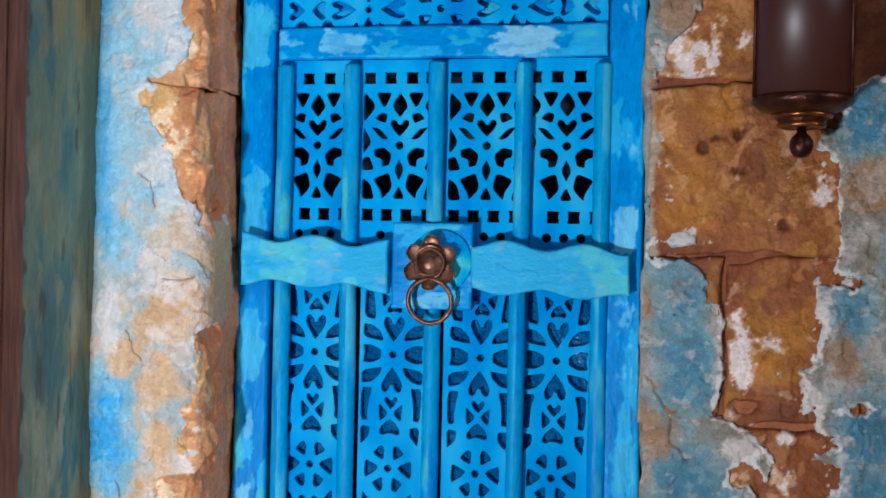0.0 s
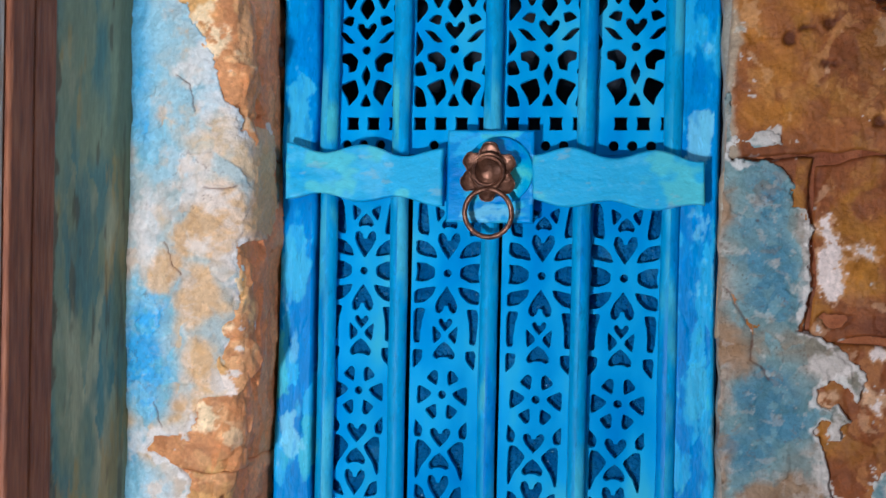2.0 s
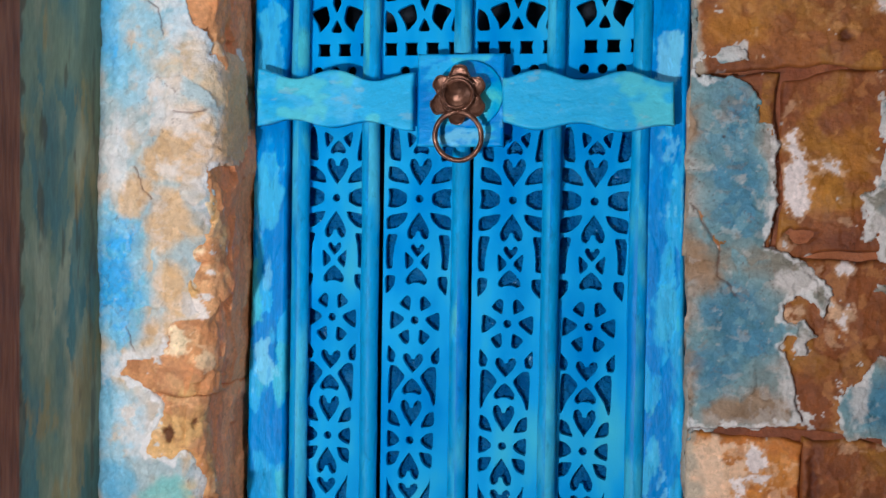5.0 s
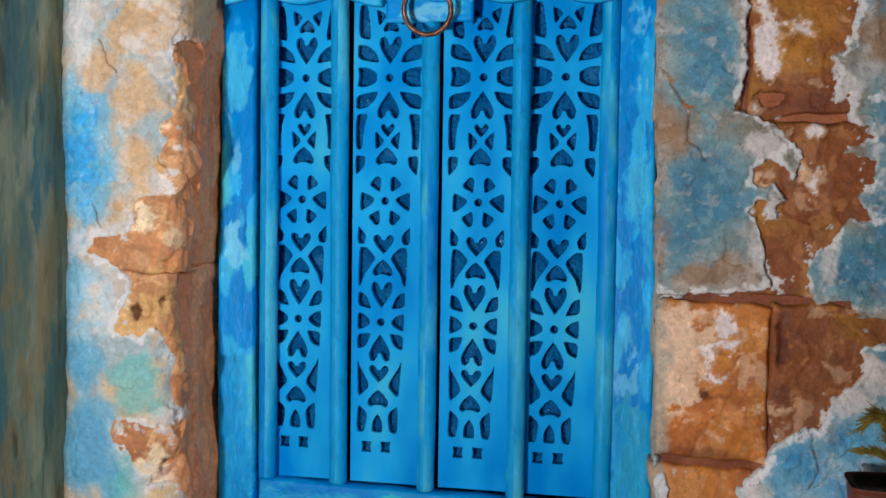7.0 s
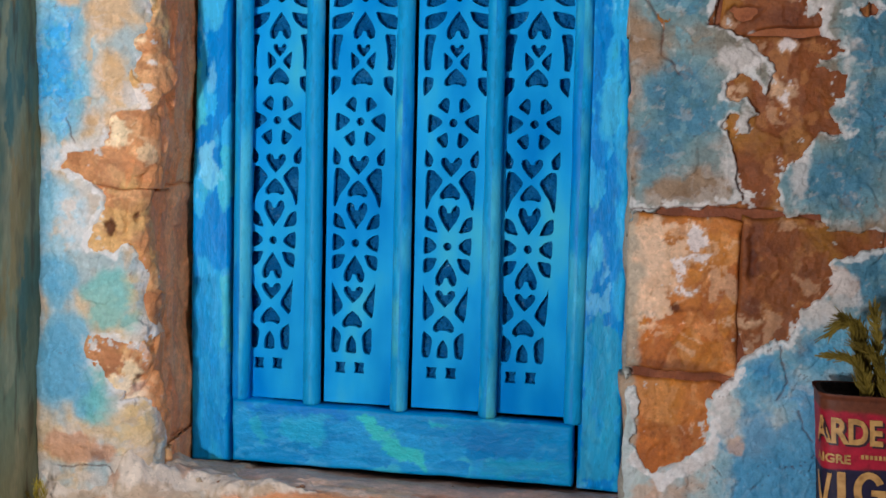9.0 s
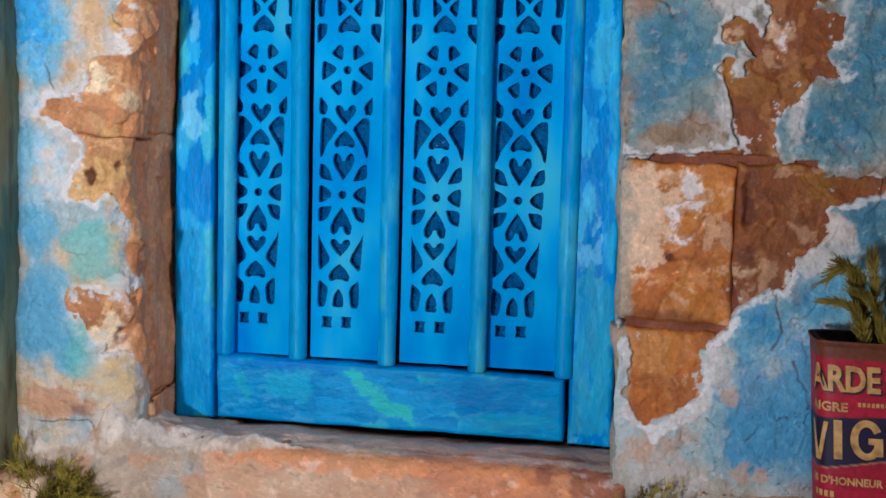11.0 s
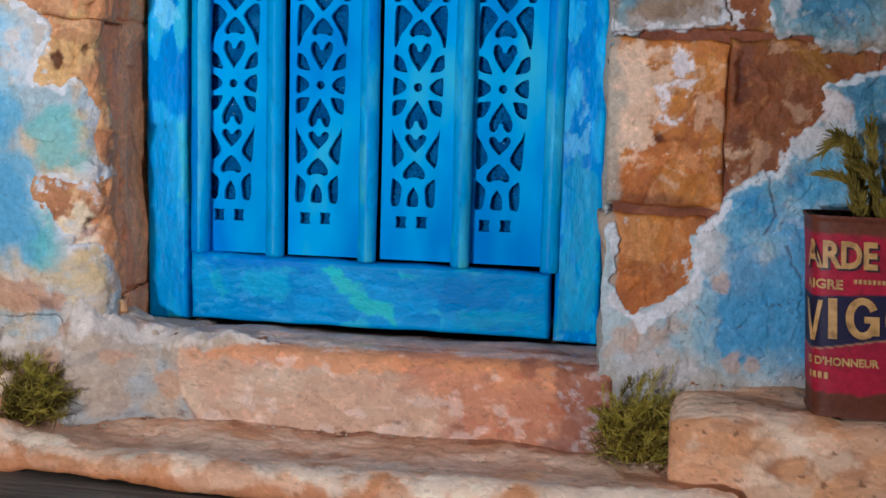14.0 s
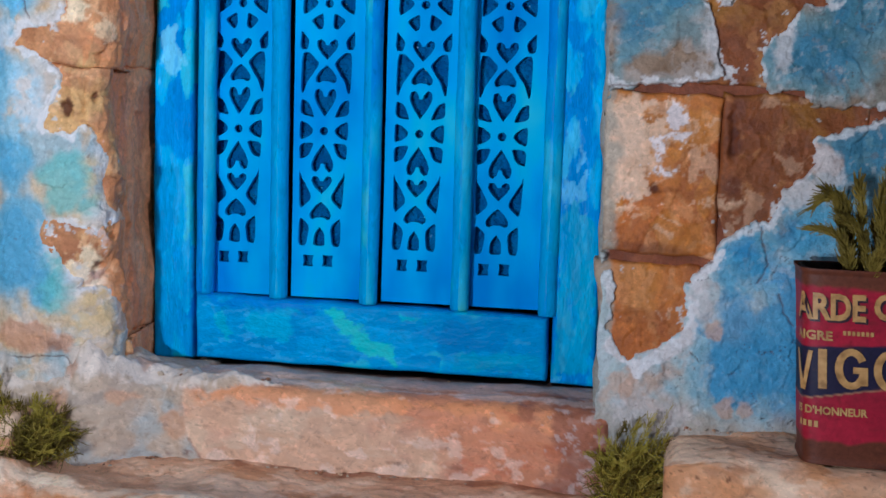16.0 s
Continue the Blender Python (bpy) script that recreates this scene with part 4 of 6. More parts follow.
# ---- sill, step and blocks: a section drawn along x ----
def ledge(name, section, x0, x1, paint, parent, label, seed, res=0.45, relief=0.5, slant=None, extra=None):
    """section: (y, z) corners from the back of the top over the front edge and down; rounded by sampling along it. slant: a shift in y by x; extra: lumps laid on it."""
    pts = np.array(section, float)
    for _ in range(3):
        q = np.empty((2 * len(pts), 2))
        q[0], q[-1] = pts[0], pts[-1]
        q[1:-1:2], q[2:-1:2] = pts[:-1] * 0.75 + pts[1:] * 0.25, pts[:-1] * 0.25 + pts[1:] * 0.75
        pts = q
    length = np.concatenate([[0], np.cumsum(np.hypot(*np.diff(pts, axis=0).T))])
    s = np.linspace(0, length[-1], int(length[-1] / res))
    py, pz = np.interp(s, length, pts[:, 0]), np.interp(s, length, pts[:, 1])
    ty, tz = np.gradient(py), np.gradient(pz)
    norm = np.hypot(ty, tz)
    ny, nz = tz / norm, -ty / norm
    x = np.linspace(x0, x1, int((x1 - x0) / res))
    XX, SS = np.meshgrid(x, s)
    end = np.minimum(XX - x0, x1 - XX)
    _, big, rim = knife(SS, XX, 5.0, seed + 60, 2.4)
    _, small, _ = knife(SS, XX, 1.8, seed + 70, 1.8)
    out = relief * (fbm(XX, SS, 22, 4, seed) + 0.3 * big + 0.12 * small + 0.03 * rim + 0.12 * fbm(XX, SS, 2.2, 4, seed + 7) + 0.4 * fbm(XX, SS, 6, 3, seed + 1)) - 2.0 * (1 - np.sqrt(np.clip(1 - (np.clip(2 - end, 0, 2) / 2) ** 2, 0, 1)))
    if extra:
        out = out + extra(XX, SS)
    Y = py[:, None] + ny[:, None] * out
    Z = pz[:, None] + nz[:, None] * out
    if slant:
        Y = Y + slant(XX) * ((SS / s[-1]) > 0.02)
    colours = paint(XX, SS, Z, Y)
    mid_y, mid_z = py.mean() + 4, pz.mean() - 4
    cap = lambda A, val: np.hstack([np.full((len(A), 1), val), A, np.full((len(A), 1), val)])
    Xc = np.hstack([XX[:, :1], XX, XX[:, -1:]])
    Cc = np.concatenate([colours[:, :1], colours, colours[:, -1:]], 1)
    return sheet(name, Xc, cap(Y, mid_y), cap(Z, mid_z), Cc, LEDGE, parent, label)


def sill_coat(X, S):
    """How far inside the plaster on the sill's left end a place lies, in mm; s runs from the back of the top over the edge and down."""
    front = -37.5 - X + 1.8 * fbm(X, S, 7, 5, 312) + 5 * step(S, 34, 44)
    lip = np.minimum(-12 - X + 5 * fbm(X, S, 9, 5, 313), 0.2 + 3.0 * step(-X, 12, 40) - np.abs(S - 24.4) + 1.4 * fbm(X, S, 4, 5, 314))
    return np.maximum(front, lip)


def sill_lumps(X, S):
    heap = 7.0 * np.exp(-(np.maximum(X + 55.5, 0) / 5.0) ** 1.4) * step(X, -66, -57) * step(S, 8, 15) * step(27.5 - S, 0, 5) * (1 + 0.6 * fbm(X, S, 6, 4, 316))
    f = sill_coat(X, S)
    return heap + (0.9 + 0.5 * fbm(X, S, 4, 5, 315)) * step(f, -0.3, 1.0) + 0.9 * step(f, 0.3, 1.6) * step(4 - np.abs(S - 24), 0, 3) * (0.5 + fbm(X, S, 5, 4, 325)) + 0.5 * step(f, 1.5, 5) * fbm(X, S, 7, 4, 317)


def sill_paint(X, S, Z, Y):
    tone, _, rim = knife(S, X, 5.0, 370, 2.4)
    fine, _, _ = knife(S, X, 1.8, 380, 1.8)
    c = flat(X, lin(210, 164, 130))
    c = mix(c, lin(222, 190, 158), step(fbm(S, X, 10, 6, 302, 1.4) - 0.4 * tone, -0.1, 0.5) * 0.6)
    c = mix(c, lin(196, 146, 120), step(fbm(S, X, 7, 6, 301, 1.4) + 0.4 * tone, 0.1, 0.7) * 0.5)
    red = X + 0.9 * (34 - S) + fbm(S, X, 12, 5, 308, 1.3) * 16 + 5 * tone
    c = mix(c, lin(208, 126, 82), step(red, 4, 26) * 0.75)
    c = mix(c, lin(224, 146, 92), step(2.8 - np.abs(S - 27.2) + fbm(X, S, 9, 4, 319) * 2.2 + fine, 0, 2.0) * step(X, -38, -34) * 0.75)
    c = mix(c, lin(178, 92, 58), step(fbm(S, X, 5, 5, 326, 1.6) + 0.3 * fine, 0.15, 0.6) * step(X, 8, 30) * 0.55)
    c = mix(c, lin(234, 206, 186), step(fbm(S, X, 3.2, 5, 305, 1.3) + 0.4 * fine + 0.03 * (S - 34), 0.35, 0.7) * 0.42)
    c = mix(c, lin(146, 84, 62), step(X + fbm(S, X, 9, 5, 309) * 8 + 2 * tone, 42, 47) * 0.75)
    c = mix(c, RAW * 0.8, step(fbm(S, X, 1.8, 5, 327) + 0.06 * (X - 48), 0.45, 0.65) * step(X, 34, 44) * 0.35)
    c = mix(c, lin(224, 188, 168), step(22 - S + fbm(X, S, 6, 3, 306) * 2, 0, 3) * 0.65)
    c = mix(c, lin(224, 202, 188), step(1.4 - np.abs(S - 22.4) + fbm(X, S, 7, 5, 328) * 1.6, 0, 1.0) * 0.5)
    c = mix(c, lin(130, 82, 60), step(Y + fbm(X, Y, 6, 3, 307) * 2, -4, -1) * 0.6)
    f = sill_coat(X, S)
    pale = flat(X, lin(190, 166, 142))
    pale = mix(pale, lin(178, 158, 140), step(fbm(S, X, 8, 5, 304) + 0.5 * tone, 0.0, 0.4) * 0.7)
    pale = mix(pale, lin(140, 166, 174), step(blobs(X, S, [(-59, 41, 6, 2.6), (-46, 35, 3.4, 4), (-35, 41, 2.4, 3), (-50, 43, 6, 2), (-42, 31, 2, 3)], 2) + fbm(S, X, 5, 6, 318) * 3.0 + 0.8 * fine, -1.4, 2.4) * 0.45)
    pale = mix(pale, lin(206, 150, 110), step(blobs(X, S, [(-40, 35, 2, 5), (-62, 30, 3, 4), (-52, 29, 4, 2)], 2) + fbm(S, X, 5, 6, 321) * 1.8, -0.4, 1.0) * 0.6)
    pale = mix(pale, lin(150, 118, 110), step(blobs(X, S, [(-67, 34, 4, 5)], 2) + fbm(S, X, 5, 6, 322) * 1.8, -0.5, 1.5) * 0.6)
    pale = mix(pale, lin(236, 220, 206), step(3.4 - np.abs(S - 24) + 3.2 * fbm(X, S, 4, 5, 323), 0, 1.2) * 0.55)
    pale = mix(pale, lin(198, 142, 108), step(blobs(X, S, [(-55, 17, 3, 4), (-49, 21, 2, 2), (-61, 24, 2.4, 2)], 2) + fbm(S, X, 4, 5, 329) * 1.8, -0.4, 0.6) * 0.6)
    c = mix(c, pale, step(f, -0.3, 0.3) * 0.95)
    c = mix(c, lin(150, 90, 60), step(0.45 - np.abs(f), 0, 0.4) * step(fbm(X, S, 5, 4, 324), 0.0, 0.3) * 0.5)
    c = c * (1 + 0.05 * tone + 0.08 * fine)[..., None]
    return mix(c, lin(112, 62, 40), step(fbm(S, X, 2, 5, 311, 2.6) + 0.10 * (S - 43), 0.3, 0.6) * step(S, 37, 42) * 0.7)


def step_paint(seed, warm=0.5, tone=1.0, back_dark=0.55):
    def paint(X, S, Z, Y):
        stroke, _, rim = knife(S, X, 5.0, seed + 60, 2.4)
        fine, _, _ = knife(S, X, 1.8, seed + 70, 1.8)
        c = flat(X, lin(216, 164, 126))
        c = mix(c, lin(238, 202, 168), step(fbm(S, X, 10, 6, seed, 1.4) + 0.5 * stroke, 0.0, 0.4) * 0.8)
        c = mix(c, lin(208, 138, 80), step(fbm(S, X, 14, 5, seed + 1, 1.6) - 0.3 * stroke, 0.5 - warm, 1.0 - warm) * 0.65)
        c = mix(c, lin(156, 100, 66), step(fbm(S, X, 6, 6, seed + 2, 1.4) + 0.2 * fine, 0.3, 0.7) * 0.5)
        c = mix(c, lin(178, 108, 60), step(17.4 + fbm(X, S, 8, 5, seed + 4) * 2.0 - Z, 0, 1.2) * 0.8)
        c = mix(c, lin(232, 196, 162), step(fbm(S, X, 6, 5, seed + 9, 1.3) - 0.4 * stroke, 0.25, 0.5) * 0.5)
        c = mix(c, lin(126, 78, 52), rim * step(fbm(S, X, 9, 3, seed + 10), 0.15, 0.5) * 0.35)
        # darker brown towards the back of the top
        c = mix(c, lin(132, 84, 56), step(15.5 - S + fbm(X, S, 7, 4, seed + 11) * 4, 0, 5) * back_dark)
        c = c * (1 + 0.05 * stroke + 0.07 * fine)[..., None]
        return mix(c, UMBER, step(fbm(S, X, 0.9, 4, seed + 3, 2), 0.82, 0.95) * 0.7) * tone
    return paint


def step_lip(X, S):
    """The step's hollow tread, its rolled front edge and the lump at the foot of the pillar."""
    roll = 1.5 * np.exp(-((S - 36.5 + 2.5 * fbm(X, X * 0, 20, 3, 346)) / 4.2) ** 2) - 1.0 * np.exp(-((S - 24) / 8) ** 2)
    lump = 3.0 * step(-X + 4 * fbm(X, S, 12, 4, 344), 58, 72) * step(S, 18, 27) * (1 + 0.4 * fbm(X, S, 7, 4, 345))
    return roll * (1 + 0.5 * fbm(X, S, 11, 4, 347)) + lump


def tread_paint(X, S, Z, Y):
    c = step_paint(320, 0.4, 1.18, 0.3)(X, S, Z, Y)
    worn = S + 7 * fbm(X, S, 15, 5, 348) + 3.0 * fbm(X, S, 4, 5, 349)
    c = mix(c, lin(206, 156, 124), step(34 - worn, 0, 5) * 0.3)
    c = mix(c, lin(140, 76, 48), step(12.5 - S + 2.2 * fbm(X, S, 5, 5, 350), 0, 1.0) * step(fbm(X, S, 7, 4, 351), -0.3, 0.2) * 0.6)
    c = mix(c, lin(246, 218, 188), step(worn, 33, 36) * step(43 - worn, 0, 3) * 0.5)
    return mix(c, lin(196, 120, 68), step(worn, 42, 44) * 0.55)


door_sill = ledge("door_sill", [(6, 36.6), (-2, 36.9), (-8, 38.0), (-14, 37.9), (-19.2, 36.4), (-20.9, 34.0), (-20.9, 27), (-21.4, 17)], -79, 58, sill_paint, None, "", 310, 0.34, 0.6, lambda X: -8.8 * step(-X, 44, 60) - 2.8 * step(X, 36, 54), sill_lumps)
tagged(door_sill, "pinkish stone door sill with pale plaster smears", "sill", "", "structure")
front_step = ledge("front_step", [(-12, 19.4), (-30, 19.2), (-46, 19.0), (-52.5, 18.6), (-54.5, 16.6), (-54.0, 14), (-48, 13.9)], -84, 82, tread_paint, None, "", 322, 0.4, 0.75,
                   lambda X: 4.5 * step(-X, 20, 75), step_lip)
tagged(front_step, "worn sand-coloured stone step below the sill", "step", "", "structure")
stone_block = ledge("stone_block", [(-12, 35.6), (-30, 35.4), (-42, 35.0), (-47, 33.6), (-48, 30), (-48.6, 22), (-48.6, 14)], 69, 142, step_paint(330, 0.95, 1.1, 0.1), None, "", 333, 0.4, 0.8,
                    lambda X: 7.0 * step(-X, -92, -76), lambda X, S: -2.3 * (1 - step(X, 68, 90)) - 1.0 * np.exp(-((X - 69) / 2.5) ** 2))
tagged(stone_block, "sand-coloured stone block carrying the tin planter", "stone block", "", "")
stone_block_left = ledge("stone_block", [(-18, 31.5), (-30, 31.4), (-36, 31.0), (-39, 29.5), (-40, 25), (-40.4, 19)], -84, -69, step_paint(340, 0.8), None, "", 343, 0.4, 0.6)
tagged(stone_block_left, "orange stone block at the foot of the pillar", "stone block", "", "")

# ---- the display box that holds it all ----
display_box = thing("display_box", "wooden display box with a green weathered inner side", "display box", "structure")


def green_paint(Y, Z):
    tone, _, rim = knife(Y, Z, 4.0, 410, 6.0)
    fine, _, _ = knife(Y, Z, 1.2, 420, 9.0)
    c = flat(Y, lin(104, 116, 94))
    c = mix(c, lin(44, 92, 98), step(fbm(Y, Z, 13, 4, 401, 2.4) + 0.4 * tone, -0.1, 0.6) * 0.75)
    c = mix(c, lin(144, 142, 114), step(fbm(Y, Z, 11, 4, 402, 2.4) - 0.4 * tone, 0.0, 0.6) * 0.65)
    c = mix(c, lin(132, 108, 58), step(fbm(Y, Z, 12, 4, 403, 2) + 0.3 * fine, 0.35, 0.7) * 0.6)
    c = mix(c, lin(150, 108, 40), step(Z + fbm(Y, Z, 9, 3, 406) * 8, 226, 236) * step(Y, -42, -32) * 0.7)
    c = mix(c, lin(120, 100, 54), 0.5 * step(58 - Z, 0, 26))
    c = mix(c, lin(70, 54, 36), step(-57.4 - Y + 1.6 * fbm(Y, Z, 3, 5, 407, 2), 0, 0.8) * 0.8)
    # darker green next to the pillar: the shade in that corner, painted on
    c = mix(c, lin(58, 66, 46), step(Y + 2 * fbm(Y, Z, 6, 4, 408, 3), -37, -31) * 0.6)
    c = mix(c, lin(58, 48, 34), step(fbm(Y, Z, 3, 4, 404, 6), 0.5, 0.8) * 0.65)
    return 1.42 * c * (1 + 0.07 * tone + 0.08 * fine)[..., None]


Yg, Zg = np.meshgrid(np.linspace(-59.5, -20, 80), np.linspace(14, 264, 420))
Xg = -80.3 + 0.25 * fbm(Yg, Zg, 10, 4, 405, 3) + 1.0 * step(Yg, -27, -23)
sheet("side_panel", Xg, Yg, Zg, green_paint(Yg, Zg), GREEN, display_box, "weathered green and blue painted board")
bm = bmesh.new()
box(bm, -94, -80.9, -58, 14, 14, 272, 0.5)
part("side_board", bm, WOOD, display_box, "", False)
bm = bmesh.new()
box(bm, -95, -79.4, -75.5, -67.2, 14, 272, 0.5)
box(bm, -95, -79.6, -66.8, -59.3, 14, 272, 0.5)
part("front_trim", bm, WOOD, display_box, "brown wooden trim with a groove", False)
bm = bmesh.new()
box(bm, -120, -80.5, -79.5, -75.7, 0.2, 272, 0.6)
part("front_frame", bm, WHITE_WOOD, display_box, "worn white wooden face frame", False)
bm = bmesh.new()
box(bm, -120, 162, -79, 90, 0, 13.9, 1.0)
part("base_board", bm, BASE, display_box, "grey stained wooden base board", False)
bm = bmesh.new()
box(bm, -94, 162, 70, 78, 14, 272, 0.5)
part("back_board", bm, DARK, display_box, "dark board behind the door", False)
bm = bmesh.new()
box(bm, -94, 162, -10, 78, 264.2, 272, 0.5)
part("top_board", bm, WOOD, display_box, "", False)
# unseen right side, its depth set to block part of the side light
bm = bmesh.new()
box(bm, 150.2, 162, -66, 70, 14, 272, 0.5)
part("side_board", bm, WOOD, display_box, "", False)
bm = bmesh.new()
box(bm, -420, 420, -620, 300, -30, -0.1, 2)
tagged(part("tabletop", bm, TABLE, None, "", False), "plain grey tabletop under the display box", "table", "", "structure")

# ---- the door ----
door = thing("door_1", "bright blue painted wooden door with fretwork panels, closed", "door", "structure")
DEEP, MID, LIGHT, PALE, SEA = lin(0, 124, 204), lin(16, 138, 214), lin(54, 172, 228), lin(124, 204, 234), lin(76, 190, 206)


def blue_paint(seed, along_z=True, light=0.0, shapes=(), ground=None, streaks=1.0):
    """Brushed blue paint, laid on stroke by stroke; along_z: the brush went upright; shapes: (colour, corners) of single dabs; ground: the colour below the strokes."""
    def paint(X, Z):
        a, b, s = (X, Z, 2.2) if along_z else (Z, X, 1.8)
        tone, _, rim = knife(a, b, 2.6, seed + 60, 3.6)
        fine, _, _ = knife(a, b, 1.1, seed + 70, 3.0)
        c = flat(X, MID if ground is None else ground)
        c = mix(c, DEEP, streaks * step(fbm(a, b, 9, 5, seed, s) - 0.45 * tone, 0.1 + light, 0.4 + light) * 0.6)
        c = mix(c, LIGHT, streaks * step(fbm(a, b, 9, 5, seed + 2, s * 0.8) + 0.5 * tone, 0.15 - light, 0.4 - light) * 0.85)
        c = mix(c, PALE, streaks * step(fbm(a, b, 6, 5, seed + 4, 2) + 0.3 * fine, 0.62 - light * 0.4, 0.85) * 0.5)
        c = mix(c, SEA, step(fbm(a, b, 9, 4, seed + 6, 2) + 0.3 * tone, 0.55, 0.85) * 0.6)
        for k, (colour, corners) in enumerate(shapes):
            d = inside(X, Z, corners, 1.3, seed + 80 + 5 * k) + 0.5 * fine + 0.9 * fbm(a, b, 2.2, 5, seed + 9, 1.8)
            c = mix(c, colour, step(d, -0.3, 0.5) * 0.75)
            c = mix(c, MID if ground is None else ground, step(fbm(a, b, 3, 5, seed + 8, 3), 0.3, 0.6) * step(d, 0, 0.5) * 0.45)
        return c * (1 + 0.035 * fine + 0.03 * tone)[..., None]
    return paint


def brushed(seed, along_z=True):
    def relief(X, Z):
        a, b = (X, Z) if along_z else (Z, X)
        _, big, rim = knife(a, b, 2.6, seed + 59, 3.6)
        _, small, _ = knife(a, b, 1.1, seed + 69, 3.0)
        return 0.07 * fbm(a, b, 6, 3, seed, 3) + 0.06 * big + 0.03 * small + 0.03 * rim
    return relief


AQUA = lin(74, 184, 226)
slab("stile", -53.6, -43.5, 37.8, 262, -2.4, 6, blue_paint(501, True, 0.0, [
    (AQUA, [(-53, 243), (-44.6, 243), (-45, 229), (-49, 225), (-53, 226.5)]), (LIGHT, [(-52, 215.5), (-48.6, 215), (-48, 209), (-51.4, 208.6)]), (AQUA, [(-52, 198), (-48, 201), (-44.4, 196), (-44.4, 181), (-52, 182)]),
    (DEEP, [(-53, 225), (-44.8, 226), (-44.8, 201), (-48, 203), (-52.4, 205)]), (AQUA, [(-52.4, 159), (-49.4, 163), (-45.6, 162.4), (-44.6, 153.6), (-47, 142.4), (-50, 144.2), (-51.6, 149)]),
    (PALE, [(-52.6, 117.6), (-48, 118), (-47.4, 113), (-46, 110.4), (-46.6, 106), (-51.4, 106.6)]), (SEA, [(-53.4, 138), (-51.4, 137), (-49.8, 128), (-49.6, 121.4), (-53.2, 120)]),
    (SEA, [(-45.6, 85), (-43.6, 84), (-43.6, 66), (-45.4, 68)]), (lin(32, 148, 208), [(-53.4, 82), (-47, 84), (-46, 60), (-44, 56), (-44, 39), (-53.4, 39)])]), BLUE, door, "", 0.3, 1.2, brushed(502), 0.3, None, None, 3)
slab("stile", 43.3, 53.4, 37.6, 262, -2.4, 6, blue_paint(511, True, 0.0, [
    (PALE, [(46, 189.6), (49.6, 193), (51.6, 186), (50.8, 180.4), (45.4, 180.4)]), (DEEP, [(44, 167.4), (47.4, 167), (47, 152), (48.2, 140.6), (45.8, 124), (44, 124)]), (DEEP, [(46, 213), (48.4, 204), (51, 203), (50.4, 195), (46.8, 196)]),
    (AQUA, [(45.6, 130.4), (47.4, 134), (51, 136.6), (51.4, 124.4), (47.4, 120.6)]), (AQUA, [(43.8, 96.4), (45.8, 98.6), (47.4, 97), (46.6, 86), (44.6, 85)]), (lin(48, 158, 196), [(43.8, 75), (48.4, 79), (53, 75.4), (52.6, 40), (43.8, 40)])]),
     BLUE, door, "", 0.3, 1.2, brushed(512), 0.3, None, None, 4)
slab("rail", -42.4, 43.0, 228.6, 236.9, -2.0, 4, blue_paint(521, False, 0.3, [
    (PALE, [(-32, 234), (-29.6, 235.8), (-22, 235.2), (-18.8, 234.2), (-19.4, 231), (-22.2, 229.8), (-28, 229.6), (-31.6, 230.6)]), (lin(150, 212, 236), [(13, 233.2), (17.4, 235.8), (24, 236.2), (29.8, 235.4), (31, 232), (28.4, 229.2), (21.2, 228.6), (14.6, 230)]),
    (SEA, [(-14.8, 233.4), (-11.2, 233.8), (-12, 230), (-15, 229.4)])]), BLUE_FLAT, door, "", 0.3, 0.7, brushed(522, False), 0.2, None, None, 5)
slab("rail", -42.4, 42.2, 38.4, 54.0, -3.0, 5, blue_paint(531, False, 0.2, [
    (lin(0, 118, 204), [(-40, 53.8), (-12, 53.4), (-13, 51.6), (-24, 50.8), (-32, 51.8), (-39, 52)]), (lin(40, 168, 208), [(-29, 50.6), (-16.5, 51.3), (-18.6, 43), (-26, 43.6), (-30, 46)]),
    (lin(60, 190, 196), [(-38.6, 50.6), (-36.8, 51), (-35, 47.6), (-32.6, 45), (-34.8, 44.2), (-37, 46)]), (lin(64, 198, 188), [(-11, 52.6), (-6, 52.2), (-1.5, 47.8), (7, 43.6), (7.4, 39.6), (3.4, 40.4), (-3.6, 44.1), (-7.9, 47.5)]),
    (lin(6, 120, 190), [(17.4, 51.4), (33.6, 52.4), (35.2, 49.6), (32, 46.6), (29.8, 44), (18.5, 43.2), (16.6, 47)]), (lin(52, 184, 200), [(7.6, 52.6), (17.8, 52), (17, 50.4), (9, 50.8)]), (lin(34, 156, 196), [(21, 43), (35, 45.4), (41, 44), (41, 39.4), (22, 39.6)])], lin(18, 138, 202), 0.35),
     BLUE_FLAT, door, "", 0.3, 1.0, brushed(532, False), 0.25, None, lambda X: 54.2 - 0.012 * (X + 43), 6)
slab("rail", -42.4, 43.0, 253, 262, -2.0, 4, blue_paint(541, False, 0.1), BLUE_FLAT, door, "", 0.6, 0.7, brushed(542, False), 0.2, None, None, 5)


lean([ob for ob in door.children if ob.name.startswith("stile")], 1.0, 90, 150, -53.6, -50)
lean([ob for ob in door.children if ob.name.startswith("stile")], -1.2, 75, 150, 53.4, 50)

SWELL = 0.4  # how far the fret saw widens each hole, in mm


